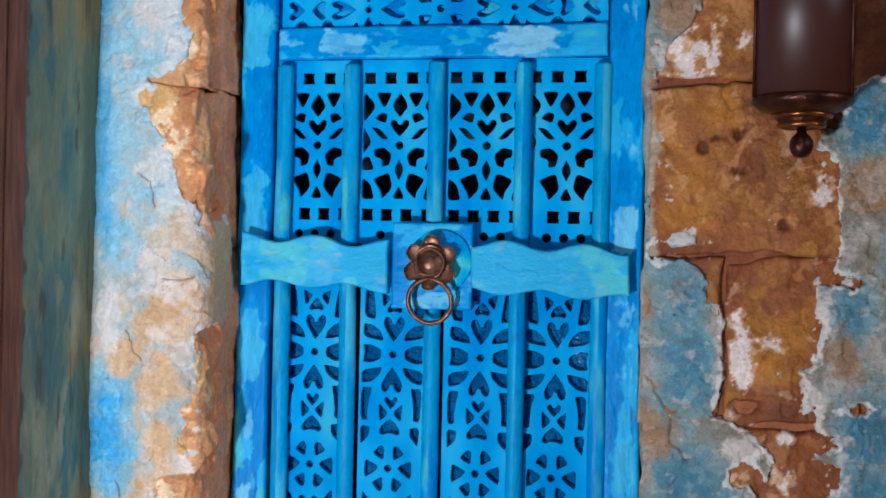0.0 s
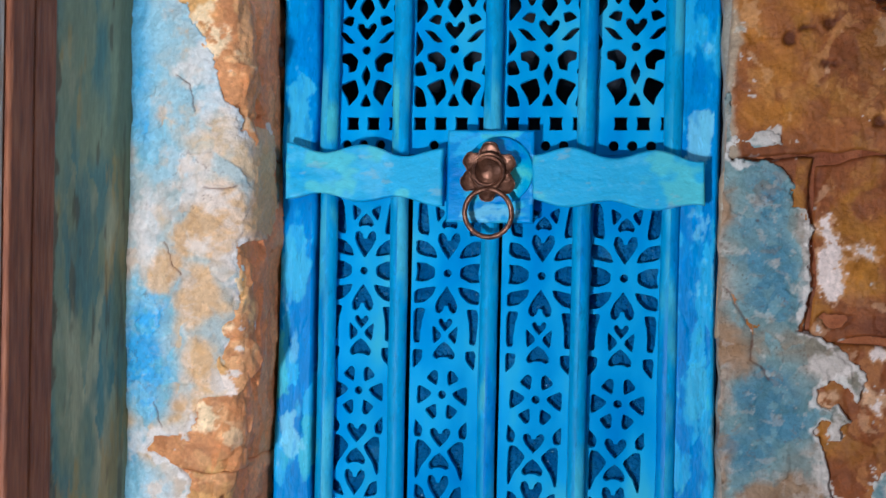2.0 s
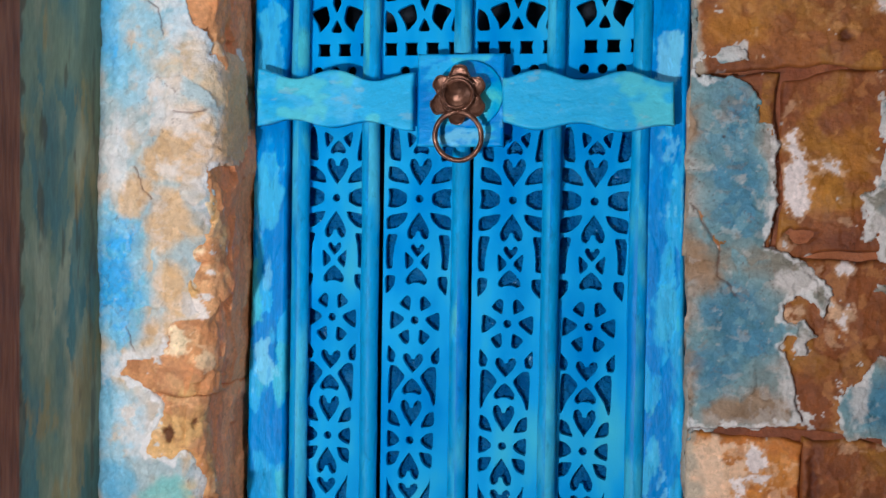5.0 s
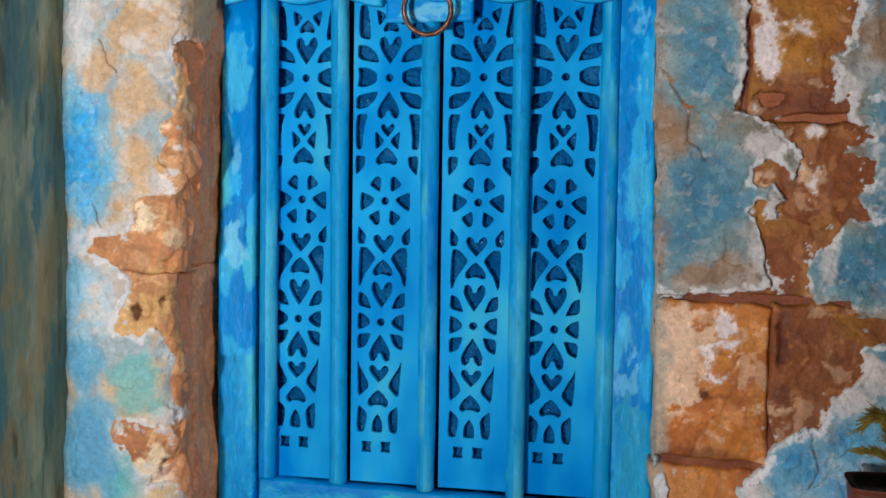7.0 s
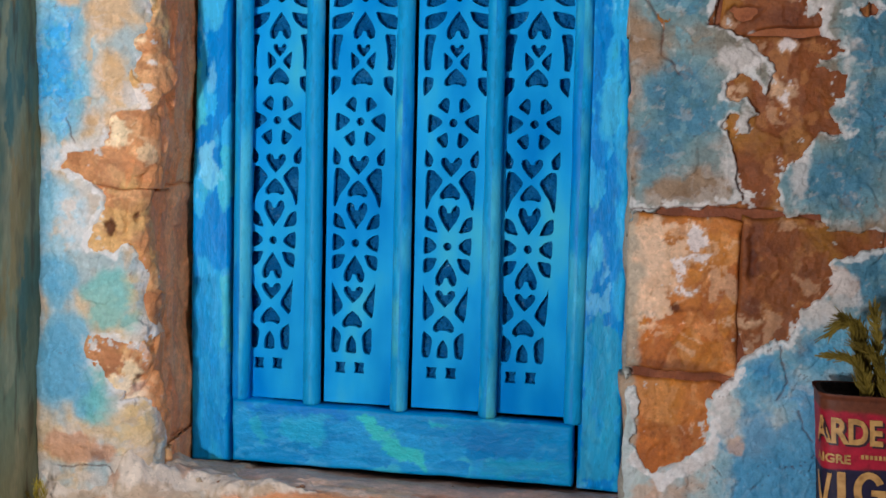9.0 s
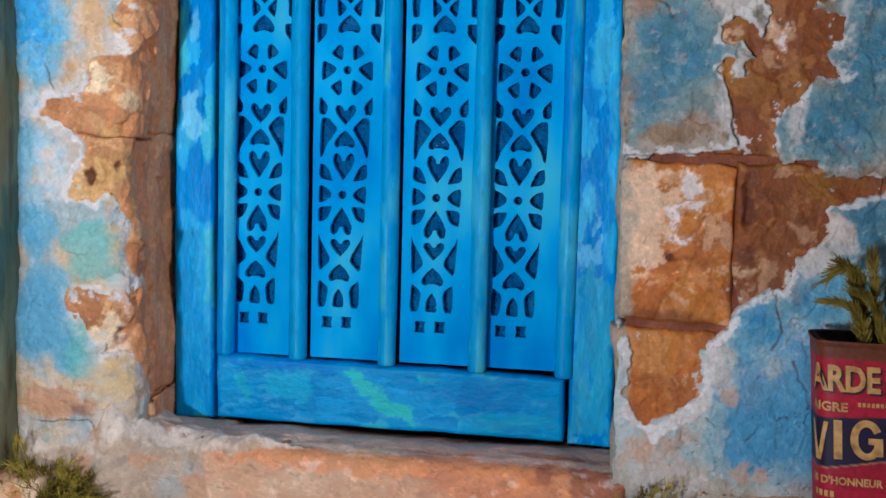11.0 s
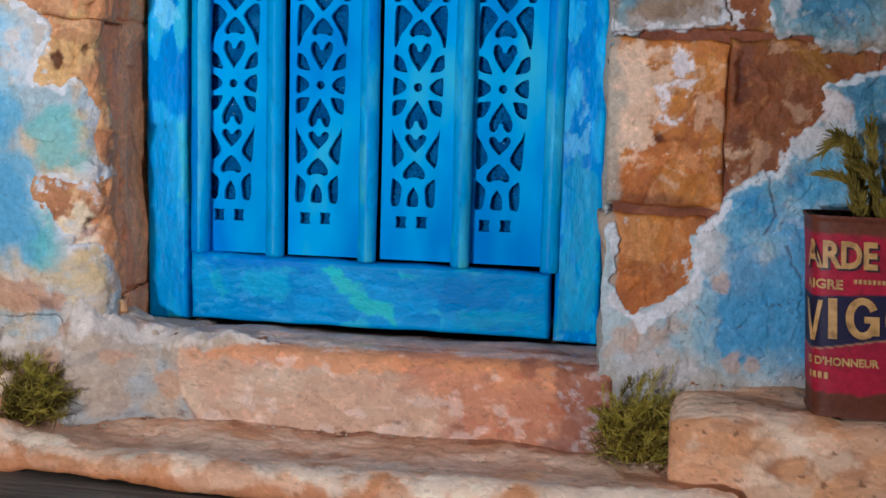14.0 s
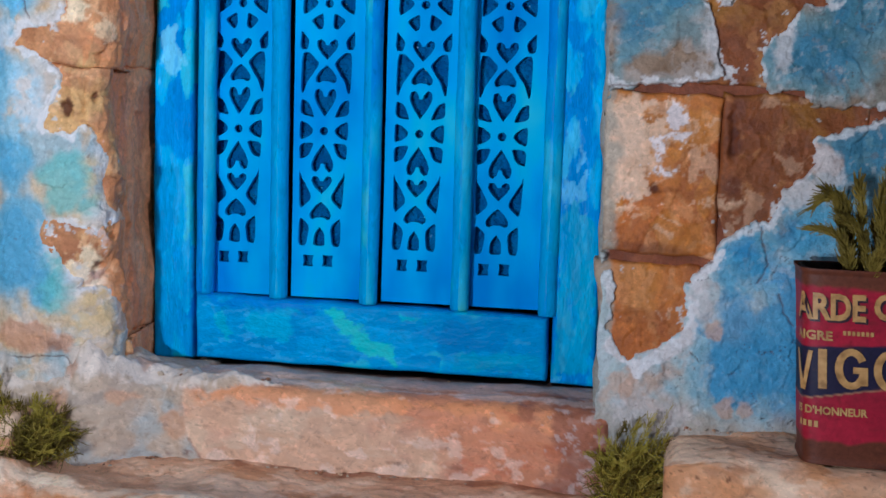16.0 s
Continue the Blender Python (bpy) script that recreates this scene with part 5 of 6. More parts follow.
def chaikin(pts, rounds=2, closed=True):
    for _ in range(rounds):
        out = []
        for (ax, az), (bx, bz) in zip(pts, pts[1:] + pts[:1]):
            out += [(ax * 0.85 + bx * 0.15, az * 0.85 + bz * 0.15), (ax * 0.15 + bx * 0.85, az * 0.15 + bz * 0.85)]
        pts = out
    mx, mz = sum(p[0] for p in pts) / len(pts), sum(p[1] for p in pts) / len(pts)
    grown = []
    for x, z in pts:
        d = math.hypot(x - mx, z - mz) or 1
        grown.append((x + (x - mx) / d * SWELL, z + (z - mz) / d * SWELL))
    return grown


def ring_hole(cx, cz, r, n=14):
    return [(cx + r * math.cos(2 * math.pi * k / n), cz + r * math.sin(2 * math.pi * k / n)) for k in range(n)]


def heart(cx, tip, lobes, w):
    """A heart hole from its tip to the top of its lobes, both along z."""
    h = lobes - tip
    prof = [(0, 0), (0.15, 0.20), (0.34, 0.46), (0.48, 0.72), (0.44, 0.95), (0.26, 1.0), (0.09, 0.84), (0.03, 0.68)]
    right = [(cx + w * a, tip + h * b) for a, b in prof]
    left = [(cx - w * a, tip + h * b) for a, b in prof[:0:-1]]
    return chaikin(right + left, 1)


def spade(cx, tip, foot, w):
    """A leaf with one pointed end and a foot notched in the middle."""
    h = tip - foot
    prof = [(0, 1), (0.25, 0.72), (0.48, 0.34), (0.47, 0.08), (0.30, 0.0), (0.10, 0.16)]
    right = [(cx + w * a, foot + h * b) for a, b in prof]
    left = [(cx - w * a, foot + h * b) for a, b in prof[:0:-1]]
    return chaikin(right + left, 1)


def both(pts, cx=0.0):
    """A hole and its mirror image."""
    p = chaikin([(cx + x, z) for x, z in pts])
    return [p, [(2 * cx - x, z) for x, z in p][::-1]]


def square_hole(cx, cz, w, h):
    a, b, pinch = w / 2, h / 2, 0.25
    pts = [(-a, -b), (0, -b), (a, -b), (a - pinch, 0), (a, b), (0, b), (-a, b), (-a + pinch, 0)]
    return [(cx + x, cz + z) for x, z in pts]


def lower_holes():
    h = []
    h += both([(-3.6, 168.6), (-1.4, 167.2), (-3.0, 164.8)])
    h.append(spade(0, 166.3, 163.4, 3.4))
    h += both([(-7.8, 169.6), (-6.0, 169.6), (-4.8, 161.6), (-7.8, 162.4)])
    h.append(heart(0, 155.9, 162.1, 5.2))
    h += both([(-7.8, 160.3), (-5.6, 159.8), (-3.6, 158.2), (-2.8, 156.1), (-7.8, 157.2)])
    h.append(ring_hole(0, 152.5, 1.08))
    h += both([(-7.8, 154.8), (-5.6, 154.6), (-3.4, 153.6), (-3.4, 151.6), (-5.6, 150.6), (-7.8, 150.6), (-7.2, 152.7)])
    h += both([(-7.8, 148.1), (-2.8, 149.2), (-3.6, 147.2), (-5.6, 145.6), (-7.8, 145.1)])
    h.append(heart(0, 149.1, 142.9, 5.2))
    h += both([(-7.9, 143.6), (-5.0, 143.6), (-6.2, 139.6), (-6.0, 135.8), (-7.7, 135.6)])
    h.append(heart(0, 138.7, 141.4, 3.0))
    h += both([(-3.1, 139.8), (-0.9, 137.4), (-2.7, 135.4)])
    h.append(spade(0, 135.7, 131.8, 5.0))
    h += both([(-7.6, 133.7), (-5.4, 133.5), (-5.8, 131.4), (-7.5, 129.2)])
    h += both([(-3.9, 127.0), (-2.2, 128.8), (-1.4, 128.4), (-1.4, 125.4)])
    h += both([(-6.0, 125.2), (-6.0, 121.0), (-5.4, 121.0), (-3.0, 122.9), (-3.0, 123.6)])
    h += both([(-3.9, 119.2), (-2.2, 117.4), (-1.4, 117.8), (-1.4, 120.8)])
    h.append(ring_hole(0, 123.1, 1.1))
    h += both([(-6.4, 116.9), (-4.7, 114.6), (-4.9, 112.9), (-6.3, 112.9)])
    h.append(heart(0, 110.5, 114.8, 4.8))
    h += both([(-5.9, 111.6), (-4.2, 111.6), (-1.9, 109.1), (-4.2, 106.2), (-5.3, 102.7), (-5.9, 103.0)])
    h.append(spade(0, 108.7, 105.0, 4.6))
    h.append(heart(0, 97.3, 103.4, 5.0))
    h += both([(-5.6, 100.9), (-4.2, 100.2), (-2.5, 97.0), (-5.6, 97.8)])
    h += both([(-5.6, 95.8), (-4.2, 95.2), (-3.0, 94.1), (-3.0, 93.3), (-4.2, 92.4), (-5.6, 91.8)])
    h += both([(-5.5, 87.2), (-3.8, 88.0), (-2.4, 90.8), (-5.5, 90.4)])
    h.append(ring_hole(0, 93.7, 1.1))
    h.append(heart(0, 90.6, 84.3, 5.0))
    h.append(heart(0, 79.2, 83.0, 4.6))
    h += both([(-5.5, 84.9), (-4.9, 82.6), (-2.3, 78.2), (-5.2, 75.2)])
    h.append(spade(0, 76.9, 73.0, 4.8))
    h += both([(-5.0, 73.2), (-2.8, 71.2), (-3.2, 67.0), (-5.0, 66.8)])
    h.append(chaikin([(-1.3, 66.9), (-0.9, 69.4), (0, 71.0), (0.9, 69.4), (1.3, 66.9)]))
    h += [square_hole(-2.5, 63.0, 2.8, 2.9), square_hole(2.3, 63.1, 2.8, 2.9)]
    return h


def upper_holes():
    h = [square_hole(x, 223.8, 3.4, 3.2) for x in (-8.1, -2.6, 3.1, 8.2)]
    h += both([(-6.1, 219.9), (-2.3, 219.9), (-4.2, 216.1)])
    h.append(chaikin([(0, 219.8), (1.3, 217.6), (1.7, 216.4), (0, 213.8), (-1.7, 216.4), (-1.3, 217.6)], 1))
    h += both([(-6.4, 213.4), (-4.9, 214.6), (-3.5, 214.4), (-3.9, 212.4)])
    h.append(heart(0, 209.0, 212.9, 4.6))
    h += both([(-7.4, 210.9), (-5.8, 210.8), (-3.0, 208.3), (-4.6, 208.2)])
    h.append(ring_hole(0, 206.4, 1.2))
    h += both([(-6.5, 205.2), (-4.2, 205.7), (-2.3, 204.0), (-2.8, 201.6), (-4.6, 201.2), (-4.6, 203.2), (-6.2, 203.4)])
    h.append(chaikin([(0, 202.8), (0.95, 200.2), (0, 197.5), (-0.95, 200.2)], 1))
    h += both([(-6.7, 197.6), (-2.7, 199.3), (-2.0, 195.6), (-4.4, 192.8), (-4.8, 195.2)])
    h.append(chaikin([(-1.3, 192.9), (0, 195.8), (1.3, 192.9)]))
    h += both([(-9.6, 220.2), (-6.6, 216.6), (-9.6, 212.4)])
    h += both([(-9.6, 211.2), (-7.7, 207.2), (-9.6, 204.4)])
    h += both([(-9.6, 202.8), (-8.2, 203.4), (-6.8, 200.4), (-9.6, 200.2)])
    h += both([(-9.6, 197.8), (-7.8, 196.4), (-6.6, 192.8), (-9.6, 192.8)])
    h += [square_hole(x, 188.5, 3.4, 3.3) for x in (-8.2, -3.1, 2.1, 7.6)]
    h += [ring_hole(x, 183.3, 1.3) for x in (-4.6, -0.3, 4.0)]
    return h


def swap(pts, cx, cz):
    """Turn a hole by a quarter: its z becomes x."""
    return [(cx + z, cz + x) for x, z in pts][::-1]


def transom_holes():
    cz, h = 241.6, []
    for sx in (-1, 1):
        one = [heart(0, 22.6 - 19.2, 29.0 - 19.2, 4.6), heart(0, -3.4, -9.6, 4.6), ring_hole(0, 0, 1.05),
               spade(0, 15.0, 11.6, 4.4), heart(0, 17.4, 21.4, 4.6)]
        for pts in one:
            h.append(swap([(a, sx * b) for a, b in pts], 0.1 + sx * 19.1, cz))
        for sz in (-1, 1):
            for dx in (-4.3, 0.0, 4.3):
                at, up = 0.1 + sx * 19.1 + dx, cz + sz * (4.5 if dx else 3.0)
                h.append(chaikin([(at - 1.3, up + sz * 1.6), (at + 1.3, up + sz * 1.6), (at - dx * 0.3, up - sz * 1.2)]))
    h.append(ring_hole(0.1, cz, 1.15))
    for sx in (-1, 1):
        for sz in (-1, 1):
            h.append(chaikin([(0.1 + sx * 2.4, cz + sz * 1.8), (0.1 + sx * 5.6, cz + sz * 1.8), (0.1 + sx * 5.2, cz + sz * 4.0), (0.1 + sx * 4.0, cz + sz * 4.4)]))
            for k in (-38, -31, -23, -15, 19, 27, 35, 42):
                h.append(chaikin([(k - 2.4 + (sx - 1) * 0.0, cz + 5.0), (k + 2.4, cz + 5.0), (k, cz + 7.4)])) if sx == 1 and sz == 1 else None
    h += [chaikin([(k - 1.9, cz - 4.4), (k + 1.9, cz - 4.4), (k + 0.5, cz - 2.9), (k - 0.5, cz - 2.9)]) for k in (-37, -30, -9, 9, 30, 38)]
    return h


def fret(name, x0, x1, z0, z1, holes, front, thick, parent, label, lean=0.0, z_ref=152.5):
    """A fretwork sheet with every hole cut through. lean: how far the pattern drifts in x for each mm of height."""
    cu = bpy.data.curves.new(name, "CURVE")
    cu.dimensions, cu.fill_mode, cu.extrude, cu.bevel_depth, cu.bevel_resolution = "2D", "BOTH", thick / 2 * MM - 0.00012, 0.00012, 1
    outline = [(x0, z0), (x1, z0), (x1, z1), (x0, z1)]
    for pts in [outline] + [[(x + lean * (z - z_ref), z) for x, z in hole] for hole in holes]:
        sp = cu.splines.new("POLY")
        sp.points.add(len(pts) - 1)
        for p, (x, z) in zip(sp.points, pts):
            p.co = (x * MM, z * MM, 0, 1)
        sp.use_cyclic_u = True
    tmp = new("fret_outline", cu)
    bpy.context.view_layer.update()
    me = bpy.data.meshes.new_from_object(tmp.evaluated_get(bpy.context.evaluated_depsgraph_get()))
    bpy.data.objects.remove(tmp)
    bpy.data.curves.remove(cu)
    n = len(me.vertices)
    co = np.empty(n * 3)
    me.vertices.foreach_get("co", co)
    co = co.reshape(-1, 3)
    co = np.stack([co[:, 0], (front + thick / 2) * MM - co[:, 2], co[:, 1]], 1)
    me.vertices.foreach_set("co", co.ravel())
    me.materials.clear()
    me.materials.append(FRET)
    me.update()
    ob = new(name, me)
    ob.parent = parent
    return tagged(ob, label) if label else ob


for cx, x0, x1 in ((-31.6, -42, -23.2), (-10.6, -19.4, -2.0), (12.2, 2.7, 20.6), (31.5, 23.2, 42.6)):
    fret("fret_panel", x0, x1, 54.4, 181, [[(x + cx, z) for x, z in hole] for hole in lower_holes()], 0.0, 1.5, door, "blue fretwork panel with hearts over slate-blue film", 0.0265)
SWELL = 0.42
for cx, x0, x1 in ((-32.0, -42.9, -21.4), (-10.0, -20.9, 1.2), (12.7, 1.5, 22.8), (33.0, 23.1, 43.1)):
    fret("fret_panel", x0, x1, 181.2, 228.4, [[(x + cx, z) for x, z in hole] for hole in upper_holes() if max(abs(x) for x, z in hole) < min(cx - x0, x1 - cx) - 0.05], -0.2, 1.5, door, "blue fretwork panel open to the dark behind")
fret("fret_panel", -42.2, 42.8, 235.6, 252.8, transom_holes(), 0.0, 1.5, door, "blue fretwork transom over a blue backing")

for x0, x1 in ((-42, -23.2), (-19.3, -2.0), (2.8, 20.6), (23.3, 42.6)):
    bm = bmesh.new()
    box(bm, x0, x1, 2.2, 3.0, 54, 180.6, 0)
    part("backing_film", bm, FILM, door, "glossy slate-blue film behind the fretwork", False)
slab("backing_board", -43, 43, 236, 262, 2.8, 2, blue_paint(551, False, -0.3), BLUE_FLAT, door, "", 0.8, 0.2)
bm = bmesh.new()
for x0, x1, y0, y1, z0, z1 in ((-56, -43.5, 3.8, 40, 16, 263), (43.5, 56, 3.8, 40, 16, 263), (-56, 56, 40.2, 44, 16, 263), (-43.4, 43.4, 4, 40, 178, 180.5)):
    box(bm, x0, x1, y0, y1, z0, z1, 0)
part("inner_lining", bm, DARK, door, "lining coloured dark for the unlit space behind the open fretwork", False)


def dowel(x, z0, z1, lean=0.0, seed=0):
    """A half-sunk round rod, brushed light blue."""
    n, m = max(int((z1 - z0) / 0.6), 6), 26
    A, Z = np.meshgrid(np.linspace(0, 2 * math.pi, m), np.linspace(z0, z1, n))
    r = 2.15 + 0.12 * fbm(A * 2, Z, 8, 4, seed + 1, 2) - 0.12 * step(0.5 - np.minimum(Z - z0, z1 - Z), 0, 0.5)
    X = x + lean * (Z - z0) + r * np.sin(A) + 0.12 * fbm(Z, Z * 0 + seed, 30, 2, seed)
    Y = -1.9 - r * np.cos(A)
    wrap = A * 2.15
    c = flat(X, lin(34, 150, 208))
    c = mix(c, lin(18, 118, 206), step(fbm(wrap, Z, 8, 4, seed + 5, 5), 0.1, 0.7) * 0.7)
    c = mix(c, lin(84, 186, 212), step(fbm(wrap, Z, 9, 4, seed + 7, 3), 0.1, 0.7) * 0.7)
    c = mix(c, lin(96, 196, 178), step(fbm(wrap, Z, 12, 4, seed + 9, 2), 0.45, 0.8) * 0.5)
    pinch = lambda M, v: np.vstack([np.full((1, m), v[0]), M, np.full((1, m), v[1])])
    X = pinch(X, (x, x + lean * (z1 - z0)))
    Y, Z = pinch(Y, (-1.9, -1.9)), pinch(Z, (z0, z1))
    sheet("dowel", X, Y, Z, np.concatenate([c[:1], c, c[-1:]]), BLUE, door, "")


for k, (x, top) in enumerate(((-40.4, 226.8), (-22.4, 226.9), (-0.1, 227.4), (22.2, 227.0), (42.0, 226.6))):
    dowel(x, 180.6 if k != 2 else 186.5, top, 0.0, 600 + 20 * k)
for k, (x, bottom) in enumerate(((-40.2, 54.2), (-22.2, 54.0), (0.0, 53.8), (21.6, 53.6), (42.0, 53.4))):
    dowel(x, bottom, 172, 0.0, 700 + 20 * k)


def bar_edges(x0, x1, z_low, z_high, phase):
    hi = lambda X: z_high + 1.1 * np.cos((X - x0) / (x1 - x0) * 4 * math.pi + phase) - 0.035 * (X - x0)
    lo = lambda X: z_low - 0.9 * np.cos((X - x0) / (x1 - x0) * 4 * math.pi + phase + 0.3) - 0.03 * (X - x0)
    return lo, hi


def bar_paint(seed):
    def paint(X, Z):
        c = flat(X, lin(52, 168, 218))
        c = mix(c, lin(20, 148, 218), step(fbm(Z, X, 8, 4, seed, 1.6), 0.25, 0.6) * 0.5)
        c = mix(c, lin(92, 186, 228), step(fbm(Z, X, 6, 4, seed + 2, 1.5), 0.25, 0.6) * 0.55)
        c = mix(c, lin(96, 196, 204), step(fbm(Z, X, 9, 4, seed + 4, 1.5), 0.2, 0.5) * 0.7)
        return mix(c, lin(140, 176, 190), step(fbm(Z, X, 2, 4, seed + 6, 3), 0.72, 0.85) * 0.4)
    return paint


lo, hi = bar_edges(-49.8, -10.8, 170.6, 182.4, 0.0)
slab("latch_bar", -49.8, -10.8, 170, 183, -7.2, 2.9, bar_paint(801), BLUE_FLAT, door, "pale blue latch bar with wavy edges", 0.35, 0.5, brushed(802, False), 0.35, lo, hi, 7)
lo, hi = bar_edges(10.6, 49.4, 170.0, 181.8, 3.5)
slab("latch_bar", 10.6, 49.4, 169, 182, -7.2, 2.9, bar_paint(811), BLUE_FLAT, door, "pale blue latch bar with wavy edges", 0.35, 0.5, brushed(812, False), 0.35, lo, hi, 8)
slab("latch_plate", -10.1, 10.5, 164.8, 186.4, -5.6, 1.5, blue_paint(821, False, 0.1, [(PALE, [(-7, 168), (7, 168.4), (6, 165.4), (-6, 165.2)]), (SEA, [(-2, 185.6), (7, 185.4), (6, 183), (-1, 183.4)]), (DEEP, [(-10, 184), (-7, 184), (-7, 168), (-10, 168)])]), BLUE_FLAT, door, "square blue latch plate", 0.35, 0.4, brushed(822, False), 0.1)

# the rose-shaped knocker, its round washer and its ring
bm = bmesh.new()
lathe(bm, (2.6, -5.5, 177.0), [(7.9, 0), (7.9, 0.7), (7.6, 0.95), (0.5, 1.0)], 48, "y")
part("washer", bm, BLUE_DAB, door, "round blue-green washer")
bm = bmesh.new()
KX, KZ = 0.6, 176.4
lathe(bm, (KX, -5.6, KZ), [(2.6, 0), (3.2, 1.0), (3.6, 3.2), (2.8, 5.0)], 24, "y")
knocker = part("knocker", bm, BRONZE, door, "aged copper rose knocker with a ring")


def petal(angle, r_in, r_out, width, y_in, y_out, curl):
    bm = bmesh.new()
    n, m = 9, 9
    rows = []
    for side in (0, 0.45):
        for i in range(n):
            u = i / (n - 1)
            row = []
            for j in range(m):
                v = j / (m - 1) * 2 - 1
                w = width * math.sin(math.pi * (0.18 + 0.72 * u)) ** 0.6
                r = r_in + (r_out - r_in) * u - 1.1 * v ** 4 * u
                y = y_in + (y_out - y_in) * u - curl * (u ** 3) * (1 - 0.2 * v * v) - 0.3 * v * v + side
                a = angle + v * w
                row.append(bm.verts.new((KX + r * math.cos(a), y, KZ + r * math.sin(a))))
            rows.append(row)
    for base in (0, n):
        for i in range(n - 1):
            for j in range(m - 1):
                q = (rows[base + i][j], rows[base + i][j + 1], rows[base + i + 1][j + 1], rows[base + i + 1][j])
                bm.faces.new(q if base else q[::-1])
    rim = [rows[i][0] for i in range(n)] + rows[n - 1][1:] + [rows[i][m - 1] for i in range(n - 2, -1, -1)]
    rim2 = [rows[n + i][0] for i in range(n)] + rows[2 * n - 1][1:] + [rows[n + i][m - 1] for i in range(n - 2, -1, -1)]
    for a, b, c, d in zip(rim, rim[1:], rim2[1:], rim2):
        bm.faces.new((a, b, c, d))
    tube(bm, [v.co.copy() for v in rim[4:-4]], 0.2, 6)
    return bm


for k in range(6):
    part("petal", petal(math.radians(27 + 60 * k), 1.5, 6.6 + 0.3 * (k % 2), 0.66, -8.7, -8.9 - 0.25 * (k % 2), 0.5), BRONZE, knocker)
# the rose's heart: a rolled cup, two lapping lips and a low dome
bm = bmesh.new()
lathe(bm, (KX, -8.9, KZ), [(3.0, 0), (3.9, 0.7), (4.0, 1.3), (3.75, 1.65), (3.4, 1.5), (2.9, 0.9), (2.5, 0.8)], 36, "y")
part("cup", bm, BRONZE, knocker)
for r, turn, sweep, front in ((4.35, 0.5, 2.5, -10.0), (3.2, 2.4, 3.2, -10.5), (4.2, 3.4, 2.2, -9.9)):
    bm = bmesh.new()
    tube(bm, [(KX + (r - 0.5 * u * u) * math.cos(turn + sweep * u), front - 0.3 * math.sin(math.pi * u), KZ + (r - 0.5 * u * u) * math.sin(turn + sweep * u)) for u in np.linspace(0, 1, 24)],
         [0.12 + 0.3 * math.sin(math.pi * u) for u in np.linspace(0, 1, 24)], 8)
    part("petal_lip", bm, BRONZE, knocker)
bm = bmesh.new()
lathe(bm, (KX, -9.6, KZ), [(2.5, 0), (2.45, 0.5), (2.1, 0.95), (1.4, 1.3), (0.7, 1.45), (0.1, 1.5)], 28, "y")
part("bud", bm, BRONZE, knocker)
bm = bmesh.new()
pts = [(KX + 0.1 + 5.5 * math.sin(a), -9.4 - 0.9 * math.cos(a), KZ - 9.4 + 5.5 * math.cos(a)) for a in np.linspace(0.02, 2 * math.pi - 0.02, 40)]
tube(bm, pts, 0.62, 10)
part("ring", bm, BRONZE, knocker, "copper ring")

# ---- the lantern on the wall ----
lantern = thing("wall_lantern", "brown smoked-glass wall lantern with rusted metal and a ball finial", "lantern", "", "", (85.2, -37, 201))
LX, LY = 85.2, -37.0


def under(ob, parent):
    ob.parent = parent
    ob.matrix_parent_inverse = Matrix.Translation(parent.location).inverted()
    return ob


def solid(name, bm, mat, parent, label="", smooth=True):
    return under(part(name, bm, mat, None, label, smooth), parent)


bm = bmesh.new()
lathe(bm, (LX, LY, 0), [(9.9, 213.4), (10.2, 213.4), (10.2, 256), (9.9, 256)], 40)
solid("glass", bm, glass_mat, lantern, "smoked brown glass cylinder")
bm = bmesh.new()
lathe(bm, (LX, LY, 0), [(1.2, 207), (4.6, 207.2), (5.0, 208.4), (5.6, 209.6), (8.4, 210.6), (10.2, 211.8), (10.3, 213.3), (1.5, 213.6)], 40)
solid("base_plate", bm, RUST, lantern, "dark rusted base plate")
bm = bmesh.new()
for h, r in ((207.4, 4.5), (209.4, 5.8)):
    tube(bm, [(LX + r * math.cos(a), LY + r * math.sin(a), h) for a in np.linspace(0, 2 * math.pi, 33)], 0.55, 8)
solid("brass_band", bm, BRASS, lantern, "tarnished brass bands")
bm = bmesh.new()
lathe(bm, (LX, LY, 0), [(0.3, 200.6), (1.3, 200.9), (2.1, 201.7), (2.5, 203.0), (2.4, 204.2), (1.8, 205.2), (1.0, 205.9), (0.9, 207.2)], 24)
solid("finial", bm, RUST, lantern, "small ball finial")
bm = bmesh.new()
lathe(bm, (LX, LY, 0), [(2.0, 214), (2.6, 220), (2.4, 238), (0.4, 240)], 20)
solid("candle", bm, DARK, lantern)
bm = bmesh.new()
lathe(bm, (LX, LY, 0), [(11.6, 256.1), (12, 257), (9, 259), (3, 263), (0.6, 264)], 40)
box(bm, LX - 1.4, LX + 1.4, LY + 10, -21, 252, 255, 0.4)
solid("cap", bm, RUST, lantern, "rusted cap with a wall arm")
for a in (math.radians(-28), math.radians(196)):
    bm = bmesh.new()
    tube(bm, [(LX + 10.4 * math.cos(a), LY + 10.4 * math.sin(a), 213), (LX + 10.4 * math.cos(a), LY + 10.4 * math.sin(a), 256.4)], 0.42, 8)
    solid("upright", bm, RUST, lantern)

# ---- the tin planter ----
TX, TY, TZ0, TZ1 = 111.4, -36.0, 35.2, 71.8
TIN_A, TIN_B, TIN_N = 19.2, 7.2, 7.0  # half width, half depth and squareness of the rounded can
tin_planter = thing("tin_planter", "old red and navy printed food tin used as a planter", "planter", "", "", (TX, TY, TZ0))


